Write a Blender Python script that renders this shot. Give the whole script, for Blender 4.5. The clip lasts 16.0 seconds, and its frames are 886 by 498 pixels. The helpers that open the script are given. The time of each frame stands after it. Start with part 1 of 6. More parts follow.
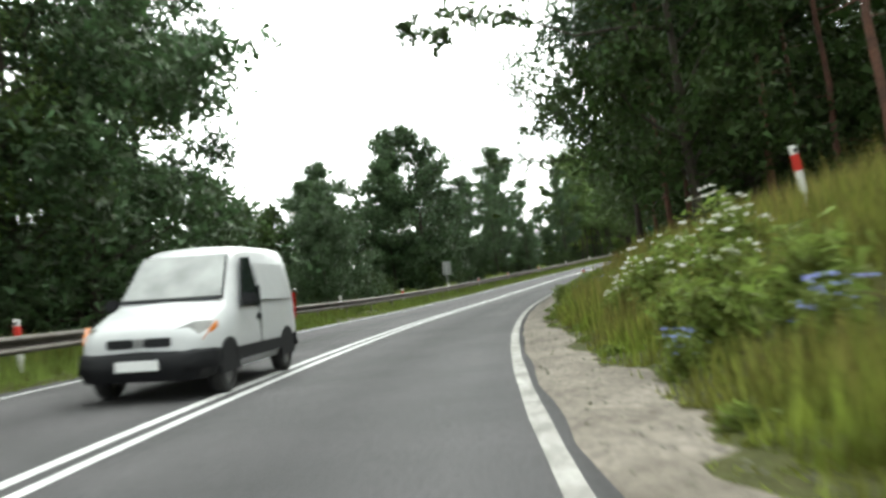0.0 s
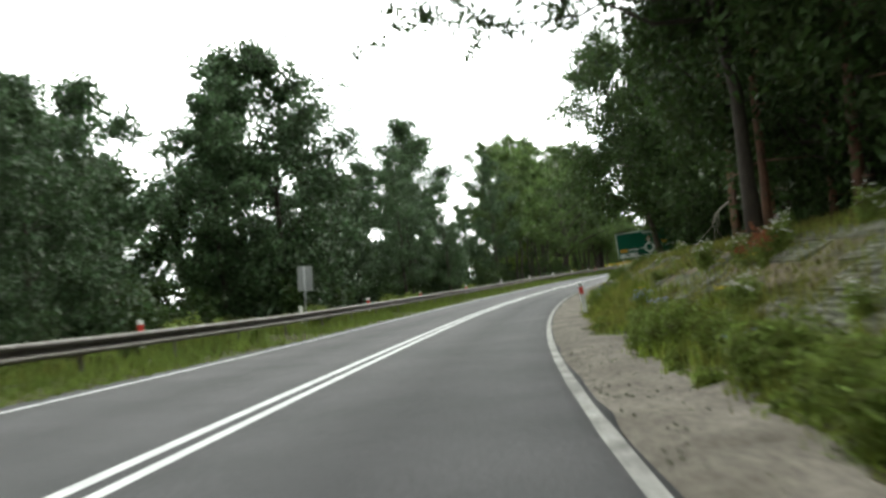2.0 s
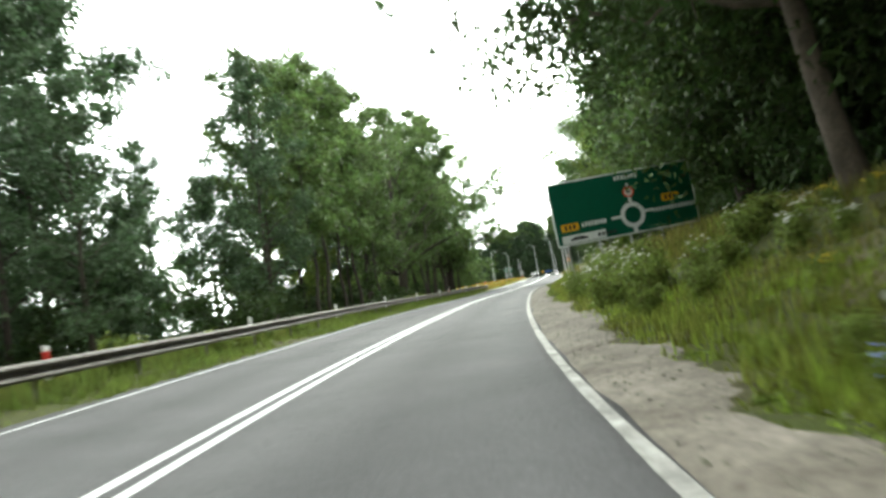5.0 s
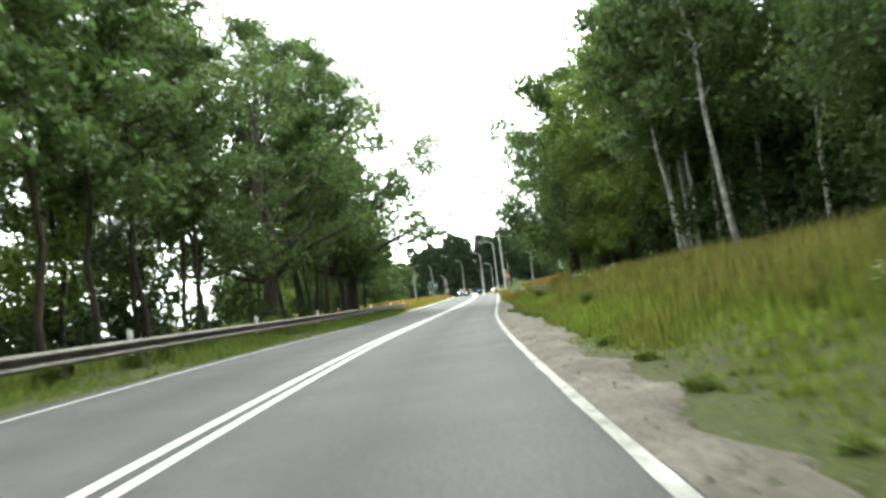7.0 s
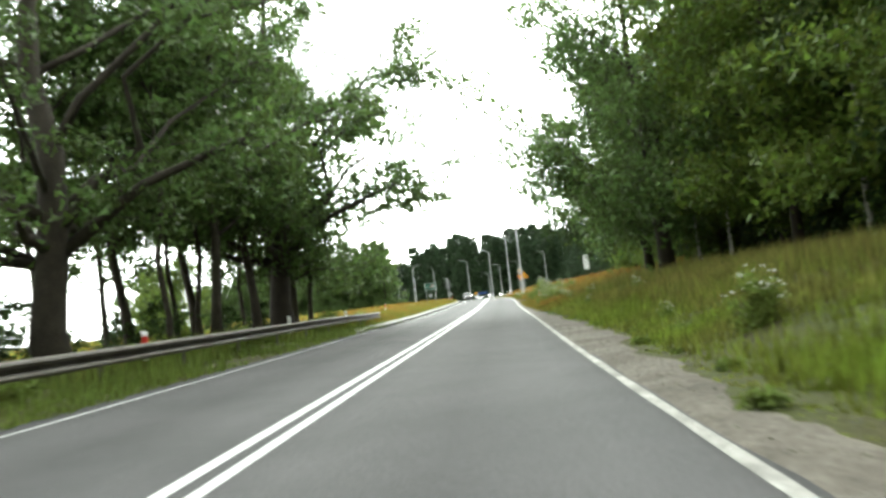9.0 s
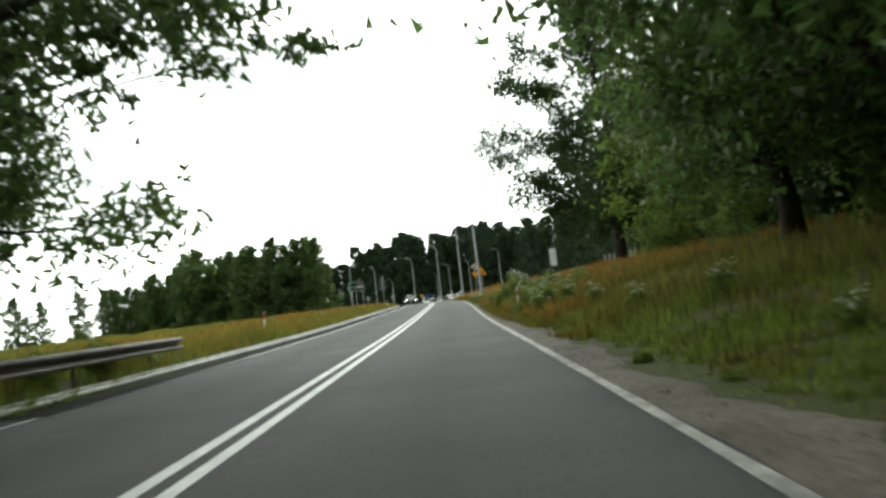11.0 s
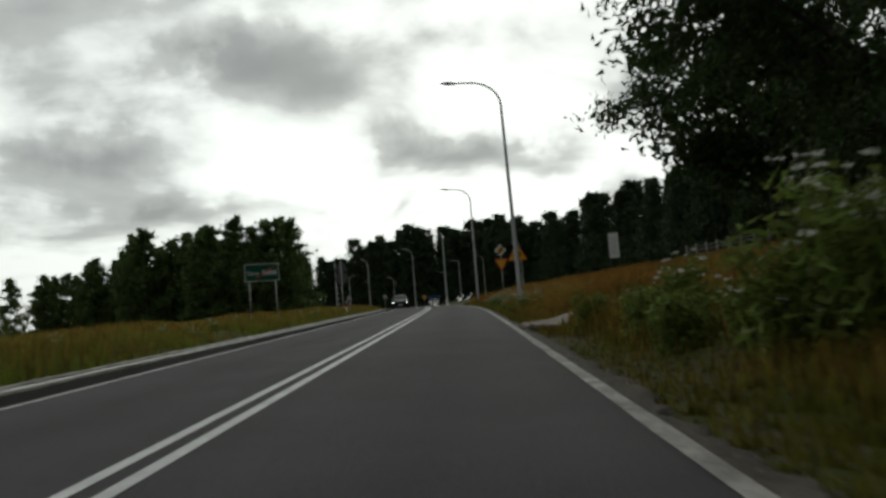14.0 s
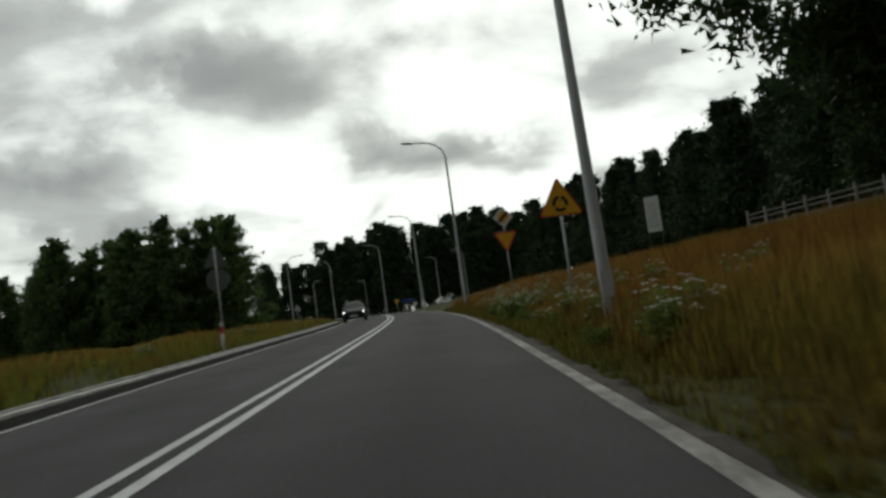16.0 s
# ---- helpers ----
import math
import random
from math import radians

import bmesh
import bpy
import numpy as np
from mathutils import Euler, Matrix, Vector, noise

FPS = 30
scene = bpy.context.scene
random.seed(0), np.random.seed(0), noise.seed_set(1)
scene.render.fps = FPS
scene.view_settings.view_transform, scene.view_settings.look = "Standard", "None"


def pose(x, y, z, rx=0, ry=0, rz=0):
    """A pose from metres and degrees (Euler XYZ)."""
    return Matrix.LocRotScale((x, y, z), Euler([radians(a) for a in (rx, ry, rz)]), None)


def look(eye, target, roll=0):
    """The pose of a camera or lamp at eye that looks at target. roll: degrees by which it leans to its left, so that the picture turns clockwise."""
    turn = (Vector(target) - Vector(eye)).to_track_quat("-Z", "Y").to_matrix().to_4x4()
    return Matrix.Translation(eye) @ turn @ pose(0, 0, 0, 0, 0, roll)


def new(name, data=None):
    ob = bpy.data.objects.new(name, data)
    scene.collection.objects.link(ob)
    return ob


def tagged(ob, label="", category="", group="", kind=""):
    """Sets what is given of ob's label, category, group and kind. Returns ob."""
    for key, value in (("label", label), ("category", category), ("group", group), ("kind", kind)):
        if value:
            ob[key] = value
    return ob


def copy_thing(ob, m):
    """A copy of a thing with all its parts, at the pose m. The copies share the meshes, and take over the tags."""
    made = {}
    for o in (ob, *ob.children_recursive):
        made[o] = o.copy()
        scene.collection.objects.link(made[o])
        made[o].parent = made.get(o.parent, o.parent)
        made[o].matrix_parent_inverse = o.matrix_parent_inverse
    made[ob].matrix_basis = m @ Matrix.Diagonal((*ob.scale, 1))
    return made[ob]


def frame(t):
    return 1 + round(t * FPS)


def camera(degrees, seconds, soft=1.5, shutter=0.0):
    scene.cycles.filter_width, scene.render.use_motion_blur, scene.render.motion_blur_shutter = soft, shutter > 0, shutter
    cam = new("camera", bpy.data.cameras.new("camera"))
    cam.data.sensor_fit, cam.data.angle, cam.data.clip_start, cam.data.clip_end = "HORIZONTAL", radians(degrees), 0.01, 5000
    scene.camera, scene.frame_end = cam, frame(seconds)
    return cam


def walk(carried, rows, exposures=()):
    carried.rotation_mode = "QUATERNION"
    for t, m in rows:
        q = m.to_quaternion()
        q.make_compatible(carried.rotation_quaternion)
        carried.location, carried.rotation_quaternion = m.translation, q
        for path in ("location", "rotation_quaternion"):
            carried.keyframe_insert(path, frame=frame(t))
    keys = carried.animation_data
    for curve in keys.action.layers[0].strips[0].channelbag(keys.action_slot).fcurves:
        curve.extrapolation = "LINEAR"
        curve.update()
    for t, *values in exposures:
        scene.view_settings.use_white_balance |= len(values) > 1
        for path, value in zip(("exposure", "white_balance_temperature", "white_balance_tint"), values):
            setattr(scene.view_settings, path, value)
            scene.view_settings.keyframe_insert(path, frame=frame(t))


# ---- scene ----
# <rows>
# camera: seconds, x, y, z, yaw, pitch, lean to the right
ROWS = (
    (0.0, 6.738, 29.847, 1.124, -13.56, 2.17, 7.85),
    (0.5, 8.579, 36.788, 1.062, -14.70, 2.66, 8.05),
    (1.0, 10.710, 44.057, 0.968, -17.16, 2.43, 8.19),
    (1.5, 12.989, 51.074, 0.879, -19.26, 2.67, 9.47),
    (2.0, 15.706, 58.122, 0.786, -19.78, 3.11, 6.39),
    (2.5, 18.501, 65.113, 0.706, -22.21, 2.93, 6.61),
    (3.0, 21.435, 71.831, 0.666, -24.27, 2.99, 10.21),
    (3.5, 24.594, 78.369, 0.668, -27.00, 3.29, 7.60),
    (4.0, 28.089, 85.052, 0.714, -28.32, 3.61, 6.07),
    (4.5, 31.845, 91.480, 0.793, -27.88, 3.89, 7.53),
    (5.0, 35.733, 97.701, 0.897, -31.83, 3.74, 8.93),
    (5.5, 39.805, 103.838, 1.025, -33.92, 3.84, 8.35),
    (6.0, 44.063, 109.922, 1.170, -35.52, 3.94, 7.78),
    (6.5, 48.448, 115.967, 1.318, -36.52, 4.04, 7.21),
    (7.0, 52.901, 121.959, 1.458, -37.23, 4.14, 6.64),
    (7.5, 57.390, 127.878, 1.596, -37.76, 4.24, 6.07),
    (8.0, 61.903, 133.719, 1.722, -37.42, 4.21, 4.92),
    (8.5, 66.391, 139.330, 1.834, -37.32, 4.23, 4.35),
    (9.0, 70.688, 144.760, 1.927, -36.88, 4.43, 5.95),
    (9.5, 74.969, 150.073, 2.004, -37.92, 4.42, 7.09),
    (10.0, 79.286, 155.220, 2.092, -40.28, 4.27, 8.00),
    (10.5, 83.729, 160.376, 2.194, -40.42, 4.27, 7.23),
    (11.0, 88.283, 165.549, 2.307, -40.45, 4.26, 6.47),
    (11.5, 92.876, 170.732, 2.419, -40.41, 4.26, 5.70),
    (12.0, 97.436, 175.917, 2.521, -40.35, 4.26, 4.93),
    (12.5, 101.896, 181.089, 2.617, -40.31, 4.26, 4.17),
    (13.0, 106.259, 186.245, 2.715, -39.36, 3.63, 3.65),
    (13.5, 110.615, 191.297, 2.827, -40.65, 4.39, 5.01),
    (14.0, 114.909, 196.360, 2.957, -39.65, 4.48, 4.55),
    (14.5, 119.126, 201.260, 3.109, -40.17, 4.50, 5.60),
    (15.0, 123.138, 205.952, 3.267, -39.92, 4.40, 4.41),
    (15.5, 127.179, 210.714, 3.426, -39.77, 4.24, 5.45),
    (16.0, 131.393, 215.512, 3.581, -41.28, 4.38, 7.80),
)
# road: bend (per 100 m), rise (%), fall to the right of each half (%), along its length
BEND = (-1.11163, -0.80903, -0.73227, -0.61467, -0.44663, -0.39121, -0.36002, -0.38079, -0.51178, -0.21189, -0.10831, -0.17873, -0.11199, -0.01788, 0.01788, 0.00150, -0.00947, 0.00460, 0.03218, 0.06819, 0.16648, 0.16586, 0.11832, 0.05644, -0.00639, -0.06618, -0.12383, -0.18126, -0.23864)
RISE = (3.24226, 0.67007, -1.41557, -1.30321, 0.71468, 1.71401, 1.84700, 1.26571, 1.84233, 1.64199, 2.59791, 2.45776, 1.80579, 1.45718, 1.19769, 1.01301, 0.83306, 0.63493)
FALL_R = (5.90606, 4.07802, 2.72830, 0.92220, -1.86760, -2.49814, 0.32362, 4.61191, 5.24469, 3.42085, 2.02660, 1.41378, 1.17437)
FALL_L = (7.73280, 7.69293, 6.62561, 3.93580, 2.22020, 2.27557, 1.37229, -0.01500, -1.29744, -0.44089, 0.61806, 1.25339, 1.63162)
FOV = 56.33
# </rows>


def view(x, y, z, yaw, pitch, lean):
    return Matrix.Translation((x, y, z)) @ pose(0, 0, 0, 0, 0, yaw) @ pose(0, 0, 0, 90 + pitch) @ pose(0, 0, 0, 0, 0, -lean)


cam = camera(FOV, 16.0, soft=3.0, shutter=0.3)
EXPOSURE = ((0.0, 1.82, 6500, 1), (1.0, 1.80, 6500, 0), (1.5, 1.55, 6500, 1), (2.0, 1.62, 6500, 1), (2.5, 2.10, 6500, 0), (3.5, 2.34, 6500, -1), (5.0, 2.16, 6500, -2), (7.5, 2.12, 6500, -2), (8.5, 2.12, 6500, -2), (10.0, 2.02, 6500, -4), (12.3, -0.92, 6550, 1), (16.0, -1.18, 6550, 2))
walk(cam, [(r[0], view(*r[1:])) for r in ROWS], EXPOSURE)


# ---- light ----
def build_world():
    w = bpy.data.worlds.new("sky")
    scene.world = w
    w.use_nodes = True
    nt = w.node_tree
    nt.nodes.clear()
    N = nt.nodes.new
    L = nt.links.new
    out, bg = N("ShaderNodeOutputWorld"), N("ShaderNodeBackground")
    sky = N("ShaderNodeTexSky")
    sky.sky_type, sky.sun_disc = "NISHITA", False
    sky.sun_elevation, sky.sun_rotation = radians(29), radians(44)
    geo = N("ShaderNodeTexCoord")
    # a cloud layer seen from below: the direction divided by its height
    sep = N("ShaderNodeSeparateXYZ")
    L(geo.outputs["Generated"], sep.inputs[0])
    up = N("ShaderNodeMath")
    up.operation = "MAXIMUM"
    up.inputs[1].default_value = 0.0
    L(sep.outputs[2], up.inputs[0])
    add = N("ShaderNodeMath")
    add.inputs[1].default_value = 0.16
    L(up.outputs[0], add.inputs[0])
    div = N("ShaderNodeVectorMath")
    div.operation = "DIVIDE"
    L(geo.outputs["Generated"], div.inputs[0])
    comb = N("ShaderNodeCombineXYZ")
    for i in range(3):
        L(add.outputs[0], comb.inputs[i])
    L(comb.outputs[0], div.inputs[1])
    flat = N("ShaderNodeVectorMath")
    flat.operation = "MULTIPLY"
    flat.inputs[1].default_value = (1, 1, 0.6)
    L(div.outputs[0], flat.inputs[0])
    big = N("ShaderNodeTexNoise")
    big.inputs["Scale"].default_value, big.inputs["Detail"].default_value = 1.55, 9
    big.inputs["Roughness"].default_value, big.inputs["Distortion"].default_value = 0.52, 0.25
    mapn = N("ShaderNodeMapping")
    mapn.inputs["Location"].default_value = CLOUD_SHIFT
    L(flat.outputs[0], mapn.inputs[0])
    L(mapn.outputs[0], big.inputs["Vector"])
    # some heavier clouds low over the road's end: across, up, half width, half height, weight
    def calc(op, p, q):
        n = N("ShaderNodeMath")
        n.operation = op
        for i, x in enumerate((p, q)):
            if isinstance(x, (int, float)):
                n.inputs[i].default_value = x
            else:
                L(x, n.inputs[i])
        return n.outputs[0]

    def along(axis):
        n = N("ShaderNodeVectorMath")
        n.operation = "DOT_PRODUCT"
        L(geo.outputs["Generated"], n.inputs[0])
        n.inputs[1].default_value = axis
        return n.outputs["Value"]

    small = N("ShaderNodeTexNoise")
    small.inputs["Scale"].default_value, small.inputs["Detail"].default_value = 8, 8
    L(geo.outputs["Generated"], small.inputs["Vector"])
    wob = calc("MULTIPLY", calc("SUBTRACT", small.outputs[0], 0.5), 0.26)
    ahead = calc("MAXIMUM", along((0.643, 0.766, 0)), 0.05)
    across = calc("ADD", calc("DIVIDE", along((0.766, -0.643, 0)), ahead), wob)
    above = calc("ADD", calc("DIVIDE", sep.outputs[2], ahead), calc("MULTIPLY", wob, -0.5))
    heavy = None
    for u, h, wu, wh, k in CLOUDS:
        du = calc("DIVIDE", calc("SUBTRACT", across, u), wu)
        dh = calc("DIVIDE", calc("SUBTRACT", above, h), wh)
        far_off = calc("ADD", calc("MULTIPLY", du, du), calc("MULTIPLY", dh, dh))
        blob = calc("MULTIPLY", calc("POWER", 2.718, calc("MULTIPLY", far_off, -1.0)), k)
        heavy = blob if heavy is None else calc("ADD", heavy, blob)
    thick = calc("ADD", calc("MULTIPLY", calc("SUBTRACT", big.outputs[0], 0.5), 0.85), calc("ADD", heavy, calc("ADD", calc("MULTIPLY", calc("SUBTRACT", small.outputs[0], 0.5), 0.50), 0.385)))
    ramp = N("ShaderNodeValToRGB")
    el = ramp.color_ramp.elements
    el[0].position, el[0].color = 0.38, (1.80, 1.81, 1.80, 1)
    el[1].position, el[1].color = 1.0, (0.44, 0.45, 0.455, 1)
    e = el.new(0.74)
    e.color = (0.58, 0.59, 0.60, 1)
    e = el.new(0.46)
    e.color = (1.45, 1.46, 1.455, 1)
    e = el.new(0.55)
    e.color = (0.90, 0.91, 0.91, 1)
    L(thick, ramp.inputs[0])
    gain = N("ShaderNodeVectorMath")
    gain.operation = "SCALE"
    gain.inputs["Scale"].default_value = 0.10
    L(sky.outputs[0], gain.inputs[0])
    # the clouds are brightest round the hidden sun and dull away from it
    dot = N("ShaderNodeVectorMath")
    dot.operation = "DOT_PRODUCT"
    L(geo.outputs["Generated"], dot.inputs[0])
    dot.inputs[1].default_value = SUN_WAY
    glow = N("ShaderNodeMapRange")
    glow.inputs[1].default_value, glow.inputs[2].default_value = 0.15, 0.95
    glow.inputs[3].default_value, glow.inputs[4].default_value = SKY_DULL, SKY_BRIGHT
    L(dot.outputs["Value"], glow.inputs[0])
    lit = N("ShaderNodeVectorMath")
    lit.operation = "SCALE"
    L(ramp.outputs[0], lit.inputs[0])
    L(glow.outputs[0], lit.inputs["Scale"])
    mix = N("ShaderNodeMix")
    mix.data_type = "RGBA"
    mix.inputs[0].default_value = 0.93
    L(gain.outputs[0], mix.inputs[6])
    L(lit.outputs[0], mix.inputs[7])
    L(mix.outputs[2], bg.inputs[0])
    bg.inputs[1].default_value = 1.0
    L(bg.outputs[0], out.inputs[0])


CLOUD_SHIFT = (0.35, 0.1, 0.0)
SUN_WAY = Vector((0.60, 0.62, 0.48)).normalized()
SKY_DULL, SKY_BRIGHT = 0.33, 1.46
CLOUDS = (
    (-0.20, 0.318, 0.105, 0.038, 0.38), (-0.26, 0.335, 0.06, 0.03, 0.12), (-0.41, 0.218, 0.10, 0.036, 0.36), (-0.35, 0.152, 0.10, 0.018, 0.26), (-0.045, 0.192, 0.08, 0.020, 0.22), (-0.08, 0.148, 0.05, 0.013, 0.16),
    (0.09, 0.195, 0.10, 0.026, 0.30), (0.16, 0.335, 0.17, 0.050, 0.16), (-0.50, 0.330, 0.07, 0.06, 0.05), (-0.32, 0.420, 0.16, 0.030, 0.16), (0.02, 0.430, 0.16, 0.040, 0.20), (0.25, 0.125, 0.07, 0.018, 0.20),
    (-0.54, 0.125, 0.05, 0.018, 0.20), (0.27, 0.255, 0.06, 0.03, 0.18),
)
build_world()
sun = bpy.data.lights.new("sun", "SUN")
sun.energy, sun.angle, sun.color = 0.35, radians(14), (1.0, 0.96, 0.9)
sun_ob = new("sun", sun)
sun_ob.matrix_world = look((0, 0, 0), tuple(-SUN_WAY))


# ---- materials ----
def mat(name, color, rough=0.8, metal=0.0, vary=0.25, scale=3.0, fine=40.0, bump=0.0, bump_scale=60.0, second=None, island=0.0, thing=0.0, translucent=0.0, spec=0.5, worn=False, foot=None):
    """A surface with colour that varies at two scales, by piece and by thing, and fine relief."""
    m = bpy.data.materials.new(name)
    m.use_nodes = True
    nt = m.node_tree
    N, L = nt.nodes.new, nt.links.new
    bsdf = nt.nodes["Principled BSDF"]
    bsdf.inputs["Roughness"].default_value, bsdf.inputs["Metallic"].default_value = rough, metal
    bsdf.inputs["Specular IOR Level"].default_value = spec
    tc = N("ShaderNodeTexCoord")
    n1, n2 = N("ShaderNodeTexNoise"), N("ShaderNodeTexNoise")
    n1.inputs["Scale"].default_value, n1.inputs["Detail"].default_value = scale, 5
    n2.inputs["Scale"].default_value, n2.inputs["Detail"].default_value = fine, 3
    L(tc.outputs["Object"], n1.inputs["Vector"])
    L(tc.outputs["Object"], n2.inputs["Vector"])
    mix = N("ShaderNodeMix")
    mix.data_type = "RGBA"
    other = second or tuple(c * 0.55 for c in color)
    mix.inputs[6].default_value, mix.inputs[7].default_value = (*color, 1), (*other, 1)
    mr = N("ShaderNodeMapRange")
    mr.inputs[1].default_value, mr.inputs[2].default_value = 0.5 - 0.18, 0.5 + 0.18
    mr.inputs[3].default_value, mr.inputs[4].default_value = 0.0, min(1.0, vary * 2)
    L(n1.outputs[0], mr.inputs[0])
    L(mr.outputs[0], mix.inputs[0])
    hsv = N("ShaderNodeHueSaturation")
    tint = mix.outputs[2]
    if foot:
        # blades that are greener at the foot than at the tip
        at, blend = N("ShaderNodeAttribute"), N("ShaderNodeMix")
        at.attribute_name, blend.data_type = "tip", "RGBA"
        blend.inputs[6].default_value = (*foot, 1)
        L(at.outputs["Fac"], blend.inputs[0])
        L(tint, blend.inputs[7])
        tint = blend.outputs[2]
    L(tint, hsv.inputs["Color"])
    val = N("ShaderNodeMapRange")
    val.inputs[1].default_value, val.inputs[2].default_value = 0.3, 0.7
    val.inputs[3].default_value, val.inputs[4].default_value = 1 - vary * 0.6, 1 + vary * 0.6
    L(n2.outputs[0], val.inputs[0])
    last = val.outputs[0]
    if island or thing:
        geo, info = N("ShaderNodeNewGeometry"), N("ShaderNodeObjectInfo")
        for src, amount in ((geo.outputs["Random Per Island"], island), (info.outputs["Random"], thing)):
            if amount:
                r = N("ShaderNodeMapRange")
                r.inputs[3].default_value, r.inputs[4].default_value = 1 - amount, 1 + amount
                L(src, r.inputs[0])
                mul = N("ShaderNodeMath")
                mul.operation = "MULTIPLY"
                L(last, mul.inputs[0])
                L(r.outputs[0], mul.inputs[1])
                last = mul.outputs[0]
        hue = N("ShaderNodeMapRange")
        hue.inputs[3].default_value, hue.inputs[4].default_value = 0.478, 0.514
        L((geo.outputs["Random Per Island"] if island else info.outputs["Random"]), hue.inputs[0])
        L(hue.outputs[0], hsv.inputs["Hue"])
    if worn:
        # colour scaled per point: darker lane middles, paler wheel tracks, drift along the length
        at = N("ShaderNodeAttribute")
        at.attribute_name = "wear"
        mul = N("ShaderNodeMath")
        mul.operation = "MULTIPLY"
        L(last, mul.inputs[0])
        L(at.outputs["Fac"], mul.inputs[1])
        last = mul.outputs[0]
    L(last, hsv.inputs["Value"])
    L(hsv.outputs[0], bsdf.inputs["Base Color"])
    if bump:
        b, n3 = N("ShaderNodeBump"), N("ShaderNodeTexNoise")
        n3.inputs["Scale"].default_value, n3.inputs["Detail"].default_value = bump_scale, 4
        L(tc.outputs["Object"], n3.inputs["Vector"])
        L(n3.outputs[0], b.inputs["Height"])
        b.inputs["Strength"].default_value, b.inputs["Distance"].default_value = bump, 0.02
        L(b.outputs[0], bsdf.inputs["Normal"])
    if translucent:
        tr, ms = N("ShaderNodeBsdfTranslucent"), N("ShaderNodeMixShader")
        L(hsv.outputs[0], tr.inputs[0])
        ms.inputs[0].default_value = translucent
        L(bsdf.outputs[0], ms.inputs[1])
        L(tr.outputs[0], ms.inputs[2])
        L(ms.outputs[0], nt.nodes["Material Output"].inputs[0])
    return m


ASPHALT = mat("asphalt", (0.0615, 0.0590, 0.0610), 0.85, vary=0.42, scale=0.55, fine=30, second=(0.043, 0.0425, 0.043), bump=0.5, bump_scale=120, spec=0.2, worn=True)
PAINT = mat("road_paint", (0.52, 0.52, 0.51), 0.6, vary=0.35, scale=2.5, fine=22, second=(0.30, 0.30, 0.30), bump=0.25)
OLD_PAINT = mat("worn_road_paint", (0.31, 0.30, 0.28), 0.8, vary=0.6, scale=2.2, fine=16, second=(0.13, 0.122, 0.112), bump=0.3, spec=0.3)
GRAVEL = mat("gravel", (0.170, 0.150, 0.126), 0.95, vary=0.6, scale=1.1, fine=14, second=(0.092, 0.080, 0.064), bump=1.0, bump_scale=45, spec=0.2, worn=True)
CONCRETE = mat("concrete", (0.30, 0.29, 0.27), 0.9, vary=0.3, scale=1.2, fine=22, bump=0.3, bump_scale=70)
SLAB = mat("mossy_concrete", (0.19, 0.178, 0.145), 0.95, vary=0.5, scale=1.5, fine=14, second=(0.07, 0.085, 0.04), bump=0.4, thing=0.25)
SOIL = mat("soil", (0.046, 0.040, 0.018), 0.95, vary=0.5, scale=0.5, fine=9, second=(0.040, 0.050, 0.012), bump=0.8, bump_scale=18, spec=0.1)
STEEL = mat("galvanised_steel", (0.40, 0.41, 0.42), 0.5, metal=0.75, vary=0.25, scale=1.5, fine=12, second=(0.25, 0.24, 0.23))
RUST = mat("weathered_steel", (0.135, 0.125, 0.112), 0.7, metal=0.2, vary=0.45, scale=2, fine=15, second=(0.075, 0.060, 0.048))
LAMP_GREY = mat("lamp_steel", (0.50, 0.51, 0.52), 0.5, metal=0.35, vary=0.12, scale=0.8, fine=9)
WHITE = mat("white_plastic", (0.72, 0.72, 0.70), 0.5, vary=0.12, scale=5, fine=30, second=(0.5, 0.49, 0.46))
RED = mat("red_reflector", (0.52, 0.035, 0.025), 0.4, vary=0.15, scale=8)
GREEN_SIGN = mat("green_sign", (0.003, 0.075, 0.042), 0.42, vary=0.12, scale=1.5, fine=6, spec=0.3)
SIGN_WHITE = mat("sign_white", (0.68, 0.69, 0.68), 0.45, vary=0.06)
SIGN_YELLOW = mat("sign_yellow", (0.72, 0.36, 0.012), 0.45, vary=0.08, scale=4)
SIGN_RED = mat("sign_red", (0.62, 0.07, 0.03), 0.45, vary=0.08, scale=4)
SIGN_BLACK = mat("sign_black", (0.012, 0.012, 0.013), 0.5, vary=0.1)
# darker copy of the sign back, coloured as plates against bright sky look
BACKLIT_BACK = mat("dull_sign_back", (0.12, 0.125, 0.125), 0.65, metal=0.2, vary=0.2, scale=3, spec=0.2)
SIGN_BACK = mat("sign_back", (0.36, 0.365, 0.365), 0.55, metal=0.25, vary=0.15, scale=3)
BARK = mat("bark", (0.050, 0.040, 0.030), 0.95, vary=0.4, scale=2.5, fine=20, bump=0.9, bump_scale=14, thing=0.2)
GREY_BARK = mat("grey_bark", (0.130, 0.108, 0.080), 0.95, vary=0.4, scale=2.5, fine=20, bump=0.9, bump_scale=14, thing=0.2)
PINE_BARK = mat("pine_bark", (0.150, 0.076, 0.043), 0.95, vary=0.45, scale=1.6, fine=16, second=(0.055, 0.036, 0.026), bump=0.9, bump_scale=14, thing=0.2)
BIRCH_BARK = mat("birch_bark", (0.55, 0.53, 0.49), 0.8, vary=0.45, scale=3.2, fine=9, second=(0.10, 0.09, 0.08), bump=0.3)
LEAF = mat("leaves", (0.090, 0.138, 0.036), 0.55, vary=0.25, scale=0.5, fine=4, second=(0.052, 0.094, 0.030), island=0.55, thing=0.18, translucent=0.42, spec=0.3)
